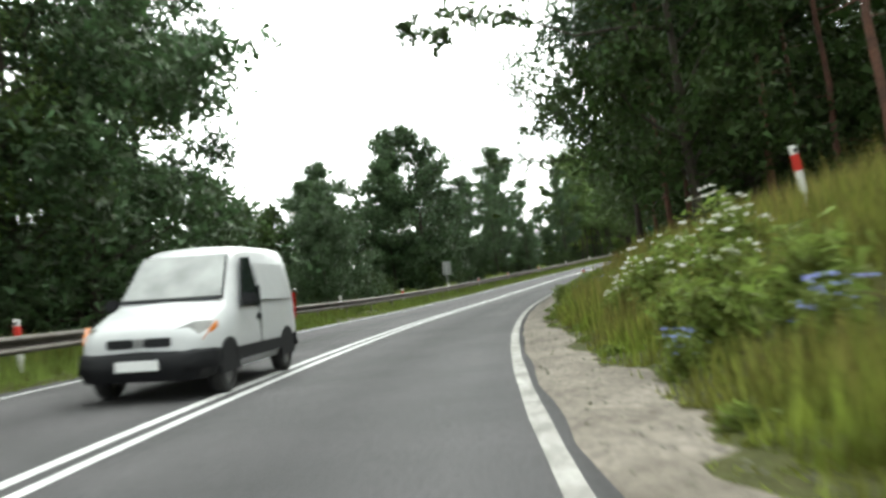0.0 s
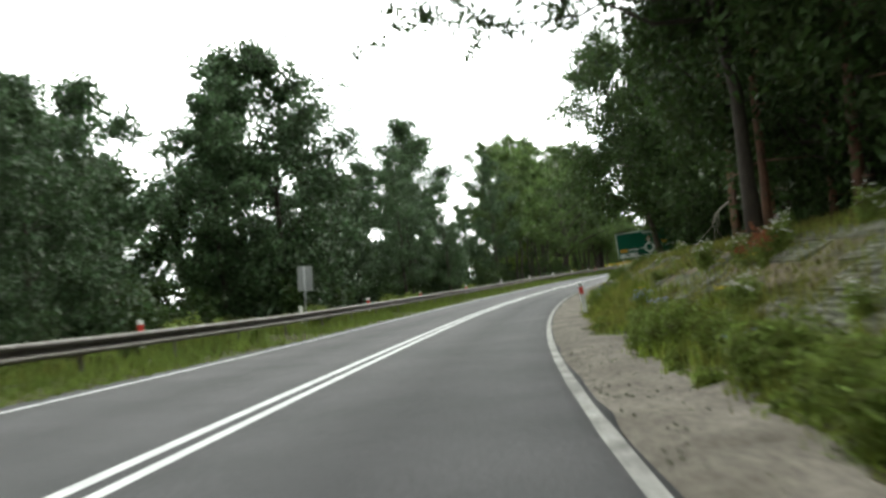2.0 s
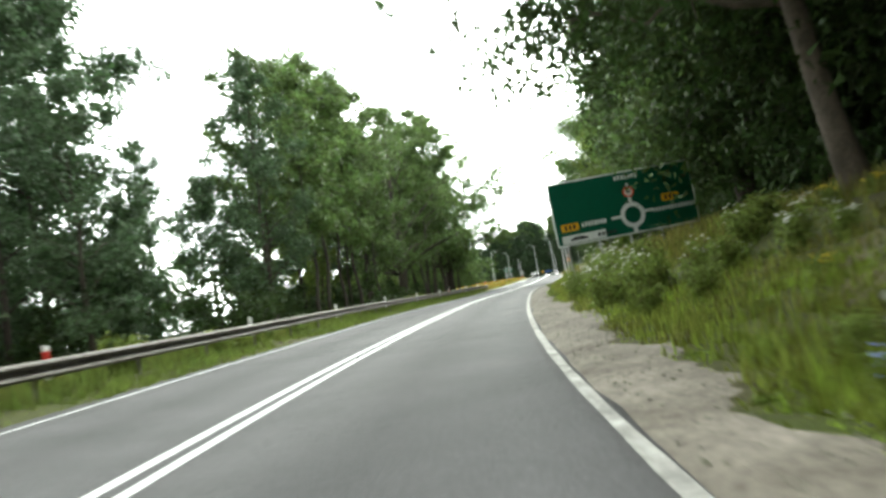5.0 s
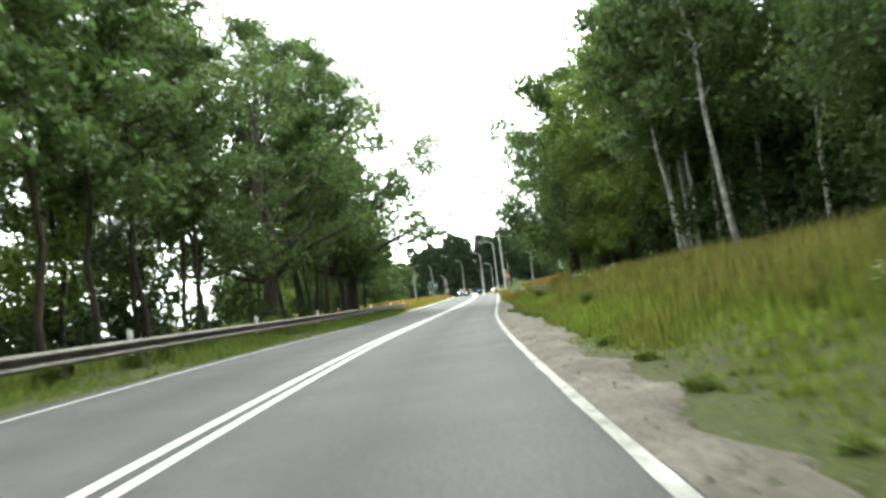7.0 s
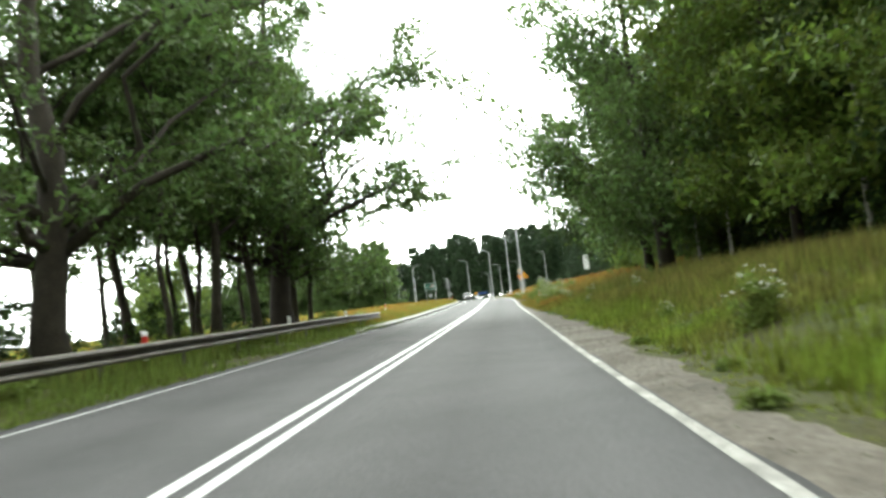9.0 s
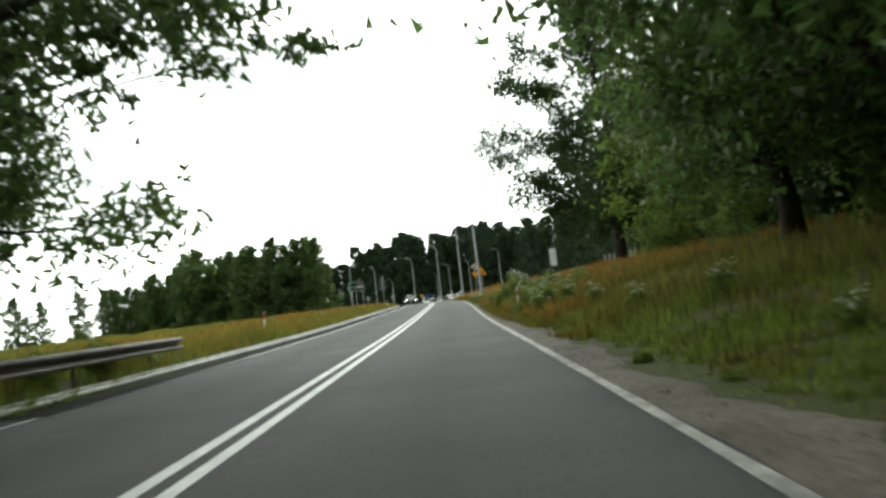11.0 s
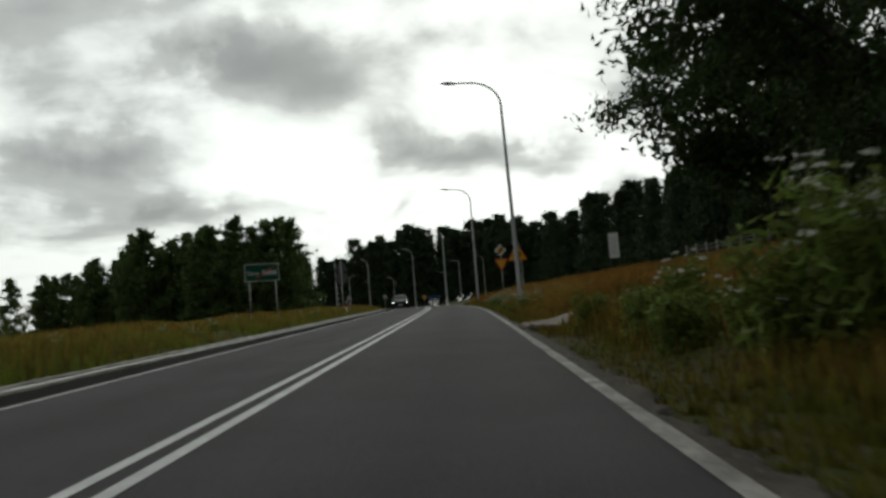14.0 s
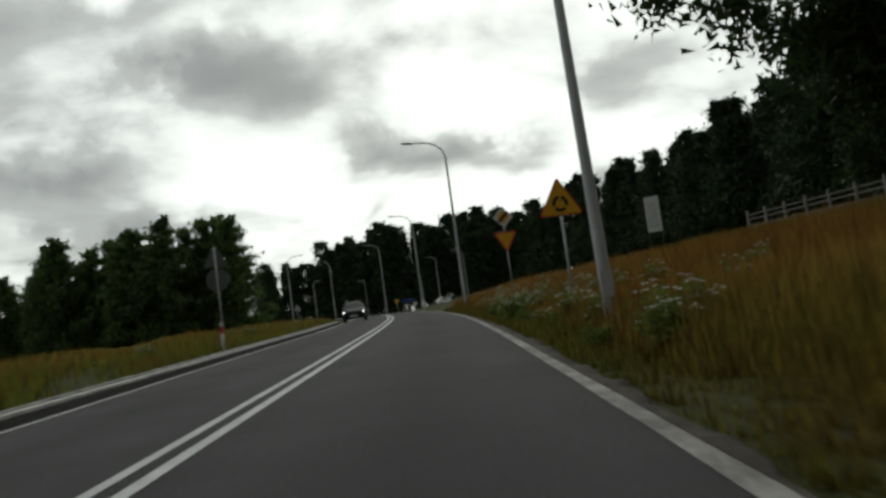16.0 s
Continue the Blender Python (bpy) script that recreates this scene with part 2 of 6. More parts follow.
LEAF_B = mat("blue_green_leaves", (0.053, 0.090, 0.036), 0.6, vary=0.25, scale=0.5, fine=4, second=(0.032, 0.062, 0.029), island=0.5, thing=0.18, translucent=0.25, spec=0.3)
# darker copy of the leaves; the deep shade of the wood is in the colour
LEAF_SHADED = mat("dark_wood_leaves", (0.040, 0.066, 0.018), 0.65, vary=0.25, scale=0.5, fine=4, second=(0.024, 0.045, 0.014), island=0.5, thing=0.2, translucent=0.25, spec=0.2)
LEAF_Y = mat("light_leaves", (0.120, 0.170, 0.028), 0.55, vary=0.2, scale=0.6, fine=4, second=(0.07, 0.12, 0.025), island=0.4, thing=0.12, translucent=0.48, spec=0.3)
NEEDLE = mat("pine_needles", (0.032, 0.056, 0.024), 0.7, vary=0.2, scale=0.6, fine=5, island=0.4, thing=0.15, translucent=0.12, spec=0.25)
GRASS = mat("grass", (0.160, 0.225, 0.030), 0.7, vary=0.5, scale=0.45, fine=2.5, second=(0.165, 0.160, 0.042), island=0.62, translucent=0.35, spec=0.12)
MEADOW = mat("meadow_grass", (0.125, 0.135, 0.022), 0.75, vary=0.5, scale=0.45, fine=2.5, second=(0.170, 0.120, 0.028), island=0.62, translucent=0.3, spec=0.1)
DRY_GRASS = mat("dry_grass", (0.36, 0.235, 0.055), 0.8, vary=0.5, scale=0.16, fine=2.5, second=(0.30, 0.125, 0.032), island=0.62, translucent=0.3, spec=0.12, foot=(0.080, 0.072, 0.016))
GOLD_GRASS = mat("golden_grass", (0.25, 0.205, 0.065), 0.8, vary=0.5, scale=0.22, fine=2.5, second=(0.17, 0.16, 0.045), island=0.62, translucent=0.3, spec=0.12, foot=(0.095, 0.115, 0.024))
WEED = mat("weeds", (0.150, 0.195, 0.042), 0.65, vary=0.35, scale=0.5, fine=3, second=(0.095, 0.135, 0.032), island=0.55, translucent=0.35, spec=0.15)
PETAL = mat("white_petals", (0.72, 0.71, 0.66), 0.7, vary=0.1, island=0.12, translucent=0.3)
YELLOW_PETAL = mat("yellow_petals", (0.70, 0.52, 0.03), 0.7, vary=0.1, island=0.12, translucent=0.3)
RUST_PETAL = mat("withered_flowers", (0.26, 0.085, 0.030), 0.8, vary=0.2, island=0.25, translucent=0.2)
BLUE_PETAL = mat("blue_petals", (0.30, 0.33, 0.70), 0.7, vary=0.1, island=0.12, translucent=0.3)

# ---- the road's line ----
START = -10.0
BK = [START + 15.0 * i for i in range(len(BEND))]
RK = [START + 25.0 * i for i in range(len(RISE))]
FK = [START + 35.0 * i for i in range(len(FALL_R))]
LINE_S = np.arange(START, 420.5, 1.0)


def summed(a):
    c = np.concatenate([[0], np.cumsum((a[1:] + a[:-1]) / 2)])
    return c - c[int(-START)]


HEAD = summed(np.interp(LINE_S, BK, BEND) * 0.01)
LINE_X, LINE_Y = summed(-np.sin(HEAD)), summed(np.cos(HEAD))
LINE_Z = summed(np.interp(LINE_S, RK, RISE) * 0.01)


def line(s):
    """x, y, z and heading of the road's middle, s metres along; straight on past the ends."""
    s = np.asarray(s, float)
    c = np.clip(s, LINE_S[0], LINE_S[-1])
    over = s - c
    h = np.interp(c, LINE_S, HEAD)
    return np.interp(c, LINE_S, LINE_X) - over * np.sin(h), np.interp(c, LINE_S, LINE_Y) + over * np.cos(h), np.interp(c, LINE_S, LINE_Z), h


def fall(s, d):
    """height of the carriageway over its middle, d metres to the right of it"""
    d = np.asarray(d, float)
    q = np.where(d < 0, np.interp(s, FK, FALL_L), np.interp(s, FK, FALL_R)) * 0.01
    return -q * np.clip(d, -5.5, 5.0)


RIGHT_D = (3.6, 4.6, 5.2, 6.0, 7.0, 8.0, 9.5, 11.0, 14.0, 20.0, 30.0, 60.0)
RIGHT_FOREST = (-0.03, 0.00, 0.12, 0.48, 0.95, 1.38, 1.62, 1.80, 2.10, 2.7, 3.6, 5.0)
RIGHT_MEADOW = (-0.03, -0.02, 0.08, 0.35, 0.62, 0.86, 1.06, 1.22, 1.42, 1.75, 2.3, 3.0)
RIGHT_OPEN = (-0.03, 0.02, 0.20, 0.52, 0.84, 1.08, 1.28, 1.46, 1.72, 2.15, 2.8, 3.6)
RIGHT_PATH = (-0.03, 0.00, 0.10, 0.22, 0.34, 0.46, 0.62, 0.80, 1.15, 1.90, 3.1, 4.2)
LEFT_D = (3.8, 4.4, 5.2, 6.5, 9.0, 14.0, 25.0, 60.0)
LEFT_FOREST = (-0.03, 0.02, 0.04, 0.02, -0.15, -0.5, -0.9, -1.4)
LEFT_OPEN = (-0.03, -0.10, -0.02, 0.16, 0.20, 0.15, 0.0, -0.2)


def rise(s, d):
    """height of the ground over the road's middle"""
    s, d = np.asarray(s, float), np.asarray(d, float)
    f1 = np.clip((s - 128) / 22, 0, 1)
    f2 = np.clip((s - 205) / 25, 0, 1)
    r = (np.interp(d, RIGHT_D, RIGHT_FOREST) * (1 - f1) + np.interp(d, RIGHT_D, RIGHT_MEADOW) * f1) * (1 - f2) + np.interp(d, RIGHT_D, RIGHT_OPEN) * f2
    f3 = np.clip((s - 236) / 24, 0, 1)
    r = r * (1 - f3) + np.interp(d, RIGHT_D, RIGHT_PATH) * f3
    r = r - 0.30 * np.exp(-(((d - 5.7) / 0.7) ** 2)) * np.clip((s - 94) / 4, 0, 1) * np.clip((115 - s) / 3, 0, 1)
    g = np.clip((s - 195) / 20, 0, 1)
    lft = np.interp(-d, LEFT_D, LEFT_FOREST) * (1 - g) + np.interp(-d, LEFT_D, LEFT_OPEN) * g
    keep = np.clip((12 - np.abs(d)) / 6, 0, 1)
    return fall(s, d) * keep + np.where(d > 0, r, lft) - np.where(np.abs(d) < 3.8, 0.06, 0)


SIDE = line(110.0)[3]


def place(s, d, h=0.0):
    """the world's point s metres along, d to the right, h over the road's middle"""
    x, y, z, a = line(s)
    n, far = np.clip(d, -60, 60), d - np.clip(d, -60, 60)
    return np.stack([x + n * np.cos(a) + far * np.cos(SIDE), y + n * np.sin(a) + far * np.sin(SIDE), z + h], -1)


def on_ground(s, d, sink=0.0):
    return Vector(place(s, d, rise(s, d) - sink).tolist())


def stand(s, d, turn=0.0, sink=0.0, scale=1.0, tip=(0, 0)):
    """a pose on the ground that faces along the road"""
    k = (scale,) * 3 if np.isscalar(scale) else scale
    e = Euler((radians(tip[0]), radians(tip[1]), float(line(s)[3]) + radians(turn)))
    return Matrix.LocRotScale(on_ground(s, d, sink), e, k)


# ---- mesh tools ----
def mesh(name, verts, faces, material, smooth=False):
    me = bpy.data.meshes.new(name)
    me.from_pydata([tuple(map(float, v)) for v in verts], [], [tuple(map(int, f)) for f in faces])
    for m in material if isinstance(material, (list, tuple)) else (material,):
        me.materials.append(m)
    if smooth:
        me.shade_smooth()
    me.update()
    return me


def part(name, me, parent=None, label="", at=None):
    ob = new(name, me)
    if parent is not None:
        ob.parent = parent
    if at is not None:
        ob.matrix_basis = at
    return tagged(ob, label)


def thing(name, label, category, group="", kind="", at=None):
    ob = new(name)
    ob.empty_display_size = 0.2
    if at is not None:
        ob.matrix_basis = at
    return tagged(ob, label, category, group, kind)


def from_bm(name, bm, material, smooth=False):
    me = bpy.data.meshes.new(name)
    bm.normal_update()
    bm.to_mesh(me)
    bm.free()
    me.materials.append(material)
    if smooth:
        me.shade_smooth()
    return me


def box(name, size, material, centre=(0, 0, 0), bevel=0.0, turn=None):
    bm = bmesh.new()
    bmesh.ops.create_cube(bm, size=1.0, matrix=Matrix.LocRotScale(centre, turn, size))
    if bevel:
        bmesh.ops.bevel(bm, geom=bm.edges[:], offset=bevel, segments=2, affect="EDGES")
    return from_bm(name, bm, material)


def prism(name, outline, depth, material, y=0.0, bevel=0.0):
    """a plate of that outline (x, z) and depth along y"""
    bm = bmesh.new()
    vs = [bm.verts.new((x, y, z)) for x, z in outline]
    f = bm.faces.new(vs)
    r = bmesh.ops.extrude_face_region(bm, geom=[f])
    bmesh.ops.translate(bm, verts=[g for g in r["geom"] if isinstance(g, bmesh.types.BMVert)], vec=(0, depth, 0))
    bmesh.ops.recalc_face_normals(bm, faces=bm.faces[:])
    if bevel:
        bmesh.ops.bevel(bm, geom=bm.edges[:], offset=bevel, segments=1, affect="EDGES")
    return from_bm(name, bm, material)


def tube_data(points, radii, sides=8):
    """verts and faces of a tube along points"""
    P = [Vector(p) for p in points]
    vs, fs = [], []
    a = None
    for i, p in enumerate(P):
        t = (P[min(i + 1, len(P) - 1)] - P[max(i - 1, 0)]).normalized()
        a = t.orthogonal() if a is None else a - t * a.dot(t)
        a = a.normalized() if a.length > 1e-4 else t.orthogonal().normalized()
        b = t.cross(a)
        for k in range(sides):
            w = 2 * math.pi * k / sides
            vs.append(p + (a * math.cos(w) + b * math.sin(w)) * radii[i])
    for i in range(len(P) - 1):
        for k in range(sides):
            j = (k + 1) % sides
            fs.append((i * sides + k, i * sides + j, (i + 1) * sides + j, (i + 1) * sides + k))
    fs.append(tuple(range(sides))[::-1])
    fs.append(tuple((len(P) - 1) * sides + k for k in range(sides)))
    return vs, fs


def tube(name, points, radii, material, sides=10):
    return mesh(name, *tube_data(points, radii, sides), material, True)


def joined(name, datas, material, smooth=True):
    V, Fs = [], []
    for vs, fs in datas:
        n = len(V)
        V += list(vs)
        Fs += [tuple(i + n for i in f) for f in fs]
    return mesh(name, V, Fs, material, smooth)


def ribbon(name, s0, s1, d0, d1, lift, material, step=1.0, thick=0.0):
    """a strip that follows the carriageway"""
    ss = np.arange(s0, s1 + step * 0.5, step)
    rows_ = [place(ss, d, fall(ss, d) + lift) for d in (d0, d1)]
    V = [tuple(p) for pair in zip(*rows_) for p in pair]
    F = [(2 * i, 2 * i + 1, 2 * i + 3, 2 * i + 2) for i in range(len(ss) - 1)]
    return mesh(name, V, F, material)


# ---- ground and road ----
def build_ground():
    s = np.concatenate([[-2500, -900, -350, -120, -50, -25], np.arange(-10, 420, 1.5), [425, 450, 500, 600, 800, 1200, 3000]])
    d = np.concatenate([[-3000, -1200, -500, -220, -120, -80, -60, -45, -35, -28, -22, -18], np.arange(-15, -4, 0.6), [-3.8, -3.5, 0, 3.3, 3.6], np.arange(4.0, 16, 0.6), [18, 21, 25, 30, 36, 44, 60, 90, 150, 300, 900, 3000]])
    S, Dd = np.meshgrid(s, d, indexing="ij")
    H = rise(S, Dd)
    rng = np.random.default_rng(5)
    rough = rng.normal(0, 0.035, H.shape) * np.clip((np.abs(Dd) - 4.6) / 1.5, 0, 1)
    P = place(S, Dd, H + rough)
    n, m = S.shape
    idx = np.arange(n * m).reshape(n, m)
    F = np.stack([idx[:-1, :-1], idx[:-1, 1:], idx[1:, 1:], idx[1:, :-1]], -1).reshape(-1, 4)
    ob = new("ground", mesh("ground", P.reshape(-1, 3), F, SOIL, True))
    tagged(ob, "rough soil and turf that rises into a bank beside the road", "ground", kind="structure")


build_ground()


def shoulder(s):
    """width of the gravel beside the asphalt"""
    w = 0.86 + 0.20 * np.sin(s * 0.21) + 0.14 * np.sin(s * 0.83 + 1) + 0.10 * np.sin(s * 2.3)
    return w * np.interp(s, [0, 58, 74, 112, 130, 200, 222, 240, 300], [0.72, 1.05, 1.6, 1.6, 1.1, 1.1, 0.60, 0.36, 0.28])


def lip(s):
    """how far the broken asphalt edge runs on past the edge line"""
    return np.interp(s, [30, 62, 84, 110], [0.09, 0.05, 0.0, 0.0]) * (1 + 0.3 * np.sin(s * 1.7))


def build_road():
    ss = np.concatenate([[-200, -60], np.arange(-10, 420.5, 1.0), [480, 560]])
    dd = np.array([-4.0, -3.4, -2.9, -2.4, -1.8, -1.2, -0.7, -0.3, 0.0, 0.3, 0.7, 1.2, 1.8, 2.4, 2.9, 3.3, 3.572])
    worn = np.array([0.84, 0.94, 1.14, 1.02, 0.82, 1.0, 1.14, 1.0, 0.95, 1.0, 1.14, 1.0, 0.80, 1.02, 1.14, 1.0, 0.95])
    S, Dd = np.meshgrid(ss, dd, indexing="ij")
    Dd[:, -1] += lip(ss) + np.random.default_rng(3).normal(0, 0.022, len(ss))
    P = place(S, Dd, fall(S, Dd))
    n, m = S.shape
    idx = np.arange(n * m).reshape(n, m)
    F = np.stack([idx[:-1, :-1], idx[:-1, 1:], idx[1:, 1:], idx[1:, :-1]], -1).reshape(-1, 4)
    V = P.reshape(-1, 3).tolist()
    F = F.tolist()
    # the broken edges, 8 cm thick
    for col, sign in ((0, 1), (m - 1, -1)):
        base = len(V)
        for i in range(n):
            x, y, z = V[i * m + col]
            V.append((x, y, z - 0.10))
        for i in range(n - 1):
            q = (idx[i, col], idx[i + 1, col], base + i + 1, base + i)
            F.append(q if sign > 0 else q[::-1])
    rng = np.random.default_rng(4)
    me = mesh("road", V, F, ASPHALT, True)
    wear = me.attributes.new("wear", "FLOAT", "POINT")
    along = np.interp(np.arange(n), np.arange(0, n + 9, 9), rng.uniform(0.9, 1.08, len(np.arange(0, n + 9, 9))))
    # paler up to 150 m, then darker by steps to 214 m
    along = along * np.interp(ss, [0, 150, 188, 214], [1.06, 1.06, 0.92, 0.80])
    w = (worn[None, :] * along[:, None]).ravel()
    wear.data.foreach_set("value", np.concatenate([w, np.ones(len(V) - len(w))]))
    ob = tagged(new("road", me), "grey worn asphalt carriageway of a two-lane country road", "road", kind="structure")
    q = np.arange(-10, 420.5, 1.0)
    shift = [np.interp(q, [120, 165, 200, 240], v) for v in ((0.005, 0.02, 0.05, 0.0), (0.06, 0.075, 0.09, 0.025))]
    wide = np.interp(q, [195, 235], [0.135, 0.115])
    centre = [(-0.118 + shift[0] - wide / 2, -0.118 + shift[0] + wide / 2), (0.118 + shift[1] - wide / 2, 0.118 + shift[1] + wide / 2)]
    for nm, d0, d1, m_, lab in (("centre_line", *centre[0], PAINT, "white half of the solid double centre line"), ("centre_line", *centre[1], PAINT, "white half of the solid double centre line"),
                                ("edge_line", None, None, OLD_PAINT, "greyed white line along the road edge"), ("edge_line", -1, None, PAINT, "thin white line along the road edge")):
        if isinstance(d0, int):
            d0 = np.interp(q, [0, 195, 228], [-3.60, -3.56, -3.36])
            d1 = d0 + np.interp(q, [100, 170, 200, 222], [0.10, 0.075, 0.055, 0.10])
        elif d0 is None:
            half = np.interp(q, [0, 66, 105, 160, 200, 217], [0.08, 0.065, 0.055, 0.05, 0.055, 0.085]) + 0.006 * np.sin(q * 1.9)
            d0, d1 = 3.495 - half, 3.495 + half
        part(nm, ribbon(nm, -10, 420, d0, d1, 0.005, m_), ob, lab)
    # the shoulder: uneven sand with a ragged outer edge
    rng = np.random.default_rng(9)
    ss = np.arange(-10, 300, 0.25)
    wide = shoulder(ss) + rng.normal(0, 0.06, len(ss))
    V, F, k = [], [], 5
    for i in range(k):
        d = 3.565 + lip(ss) + wide * i / (k - 1)
        h = np.where(i == 0, fall(ss, d) - 0.03, np.where(i == k - 1, rise(ss, d) - 0.04, np.maximum(rise(ss, d), fall(ss, d) - 0.03) + 0.03 + rng.normal(0, 0.008, len(ss))))
        V.append(place(ss, d, h))
    V = np.stack(V, 1).reshape(-1, 3)
    for j in range(len(ss) - 1):
        F += [(j * k + i, j * k + i + 1, (j + 1) * k + i + 1, (j + 1) * k + i) for i in range(k - 1)]
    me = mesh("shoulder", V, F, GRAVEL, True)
    # gravel colour scaled down from 112 m onwards
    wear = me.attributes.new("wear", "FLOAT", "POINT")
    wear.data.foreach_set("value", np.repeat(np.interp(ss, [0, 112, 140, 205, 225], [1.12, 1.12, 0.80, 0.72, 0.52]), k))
    tagged(new("shoulder", me), "narrow sandy gravel shoulder along the asphalt", "shoulder", kind="structure")
    n = 4200
    s_ = rng.uniform(25, 262, n)
    d_ = 3.66 + lip(s_) + np.abs(rng.normal(0, 0.55, n))
    bmv, bmf = [], []
    for q, e in zip(s_, d_):
        c = place(q, e, float(max(rise(q, e), fall(q, e) - 0.03)) + 0.03)
        r = rng.uniform(0.008, 0.030)
        m = len(bmv)
        for o in ((1, 0, 0), (0, 1, 0), (-1, 0, 0), (0, -1, 0), (0, 0, 0.8)):
            bmv.append(c + np.array(o) * r * rng.uniform(0.6, 1.3))
        bmf += [(m, m + 1, m + 4), (m + 1, m + 2, m + 4), (m + 2, m + 3, m + 4), (m + 3, m, m + 4)]
    tagged(new("pebbles", mesh("pebbles", bmv, bmf, SLAB)), "loose pebbles and crumbs on the shoulder", "gravel", kind="stuff")


build_road()


# ---- guard rail ----
def build_rail():
    rail = thing("guard_rail", "weathered steel guard rail on short posts beside the road", "guard rail")
    # the folded profile of the beam: offset towards the road and height
    prof = [(0.00, 0.40), (0.075, 0.425), (0.09, 0.46), (0.075, 0.50), (-0.04, 0.525), (-0.04, 0.605), (0.075, 0.63), (0.09, 0.665), (0.075, 0.70), (-0.01, 0.725), (-0.07, 0.725), (-0.07, 0.40)]
    ss = np.arange(-6, 214.7, 2.0)
    V, F = [], []
    for s in ss:
        for o, h in prof:
            V.append(place(s, -5.2 + o, float(rise(s, -5.2)) + h))
    k = len(prof)
    for i in range(len(ss) - 1):
        for j in range(k):
            F.append((i * k + j, i * k + (j + 1) % k, (i + 1) * k + (j + 1) % k, (i + 1) * k + j))
    F.append(tuple(range(k)))
    F.append(tuple(range((len(ss) - 1) * k, len(ss) * k))[::-1])
    part("beam", mesh("beam", V, F, RUST), rail, "long ribbed steel beam, grey and dirty")
    post = box("post", (0.06, 0.09, 1.0), RUST, (0, 0, 0.12), 0.008)
    for s in np.arange(-4, 214, 4.0):
        part("post", post, rail, at=stand(s, -5.29))


build_rail()


# ---- delineator posts ----
def delineator(red_first=True, height=1.05):
    """a slim post with a slanted head, a red band and a white body"""
    p = thing("delineator_post", "white plastic roadside post with a red reflector band", "roadside post", "delineator posts")
    w, t = 0.055, 0.03
    part("body", prism("body", [(-w, -0.3), (w, -0.3), (w, height - 0.38), (-w, height - 0.38)], t * 2, WHITE, -t, 0.008), p)
    part("band", prism("band", [(-w - 0.002, height - 0.38), (w + 0.002, height - 0.38), (w + 0.002, height - 0.14), (-w - 0.002, height - 0.14)], t * 2 + 0.004, RED, -t - 0.002, 0.004), p, "red band")
    part("head", prism("head", [(-w, height - 0.14), (w, height - 0.14), (w, height - 0.03), (-w, height)], t * 2, WHITE, -t, 0.008), p)
    part("reflector", prism("reflector", [(-0.032, height - 0.115), (0.032, height - 0.115), (0.032, height - 0.055), (-0.032, height - 0.045)], 0.006, SIGN_BLACK, -t - 0.005), p, "dark reflector set in the head")
    return p


def rail_post(red, z0=0.36, top=0.98):
    """a short post bolted to the back of the guard rail's beam"""
    p = thing("delineator_post", "short white post with a red band fixed to the guard rail" if red else "plain white plastic post fixed to the guard rail", "roadside post", "delineator posts")
    w = 0.06
    part("body", prism("body", [(-w, z0), (w, z0), (w, top - 0.03), (-w, top)], 0.05, WHITE, -0.025, 0.008), p)
    if red:
        part("band", prism("band", [(-w - 0.003, 0.70), (w + 0.003, 0.70), (w + 0.003, 0.87), (-w - 0.003, 0.87)], 0.056, RED, -0.028, 0.004), p, "red band")
    return p


post_red, rail_red, rail_white = delineator(), rail_post(True), rail_post(False)
post_red.matrix_basis = stand(46.0, -5.75)
rail_white.matrix_basis = stand(67.4, -5.32)
rail_red.matrix_basis = stand(78.5, -5.32)
for s_, red in ((56.6, False), (89.9, False), (99.0, True), (109.1, True), (120.5, True), (131.9, False), (143.4, False), (155.3, False), (166.0, False), (176.6, False), (182.0, True), (193.8, False), (204.5, False)):
    copy_thing(rail_red if red else rail_white, stand(s_, -5.32, random.uniform(-4, 4), tip=(0, random.uniform(-3, 3))))
copy_thing(post_red, stand(43.5, 8.0, 25, tip=(0, -7)))
copy_thing(post_red, stand(87.6, 4.62, 12, tip=(0, -5)))
for s_, d_ in ( (231.7, 5.15), (236.0, -8.0), (286.3, -5.15)):
    copy_thing(post_red, stand(s_, d_, random.uniform(-6, 6), tip=(0, random.uniform(-3, 3))))


# ---- trees ----
def leaf_mesh(name, centres, size, material, rng, long=1.7, droop=0.0):
    """one small blade at each centre, turned at random"""
    n = len(centres)
    a = rng.normal(size=(n, 3))
    a[:, 2] -= droop
    a /= np.linalg.norm(a, axis=1)[:, None]
    b = np.cross(a, rng.normal(size=(n, 3)))
    b /= np.linalg.norm(b, axis=1)[:, None]
    sz = size * rng.uniform(0.6, 1.3, (n, 1))
    c = np.asarray(centres)
    v = np.stack([c - a * sz * long * 0.5 + b * sz * 0.45, c + a * sz * long * 0.6, c - a * sz * long * 0.5 - b * sz * 0.45], 1).reshape(-1, 3)
    me = bpy.data.meshes.new(name)
    me.vertices.add(3 * n)
    me.vertices.foreach_set("co", v.ravel())
    me.loops.add(3 * n)
    me.loops.foreach_set("vertex_index", np.arange(3 * n))
    me.polygons.add(n)
    me.polygons.foreach_set("loop_start", np.arange(0, 3 * n, 3))
    me.materials.append(material)
    me.update(calc_edges=True)
    return me


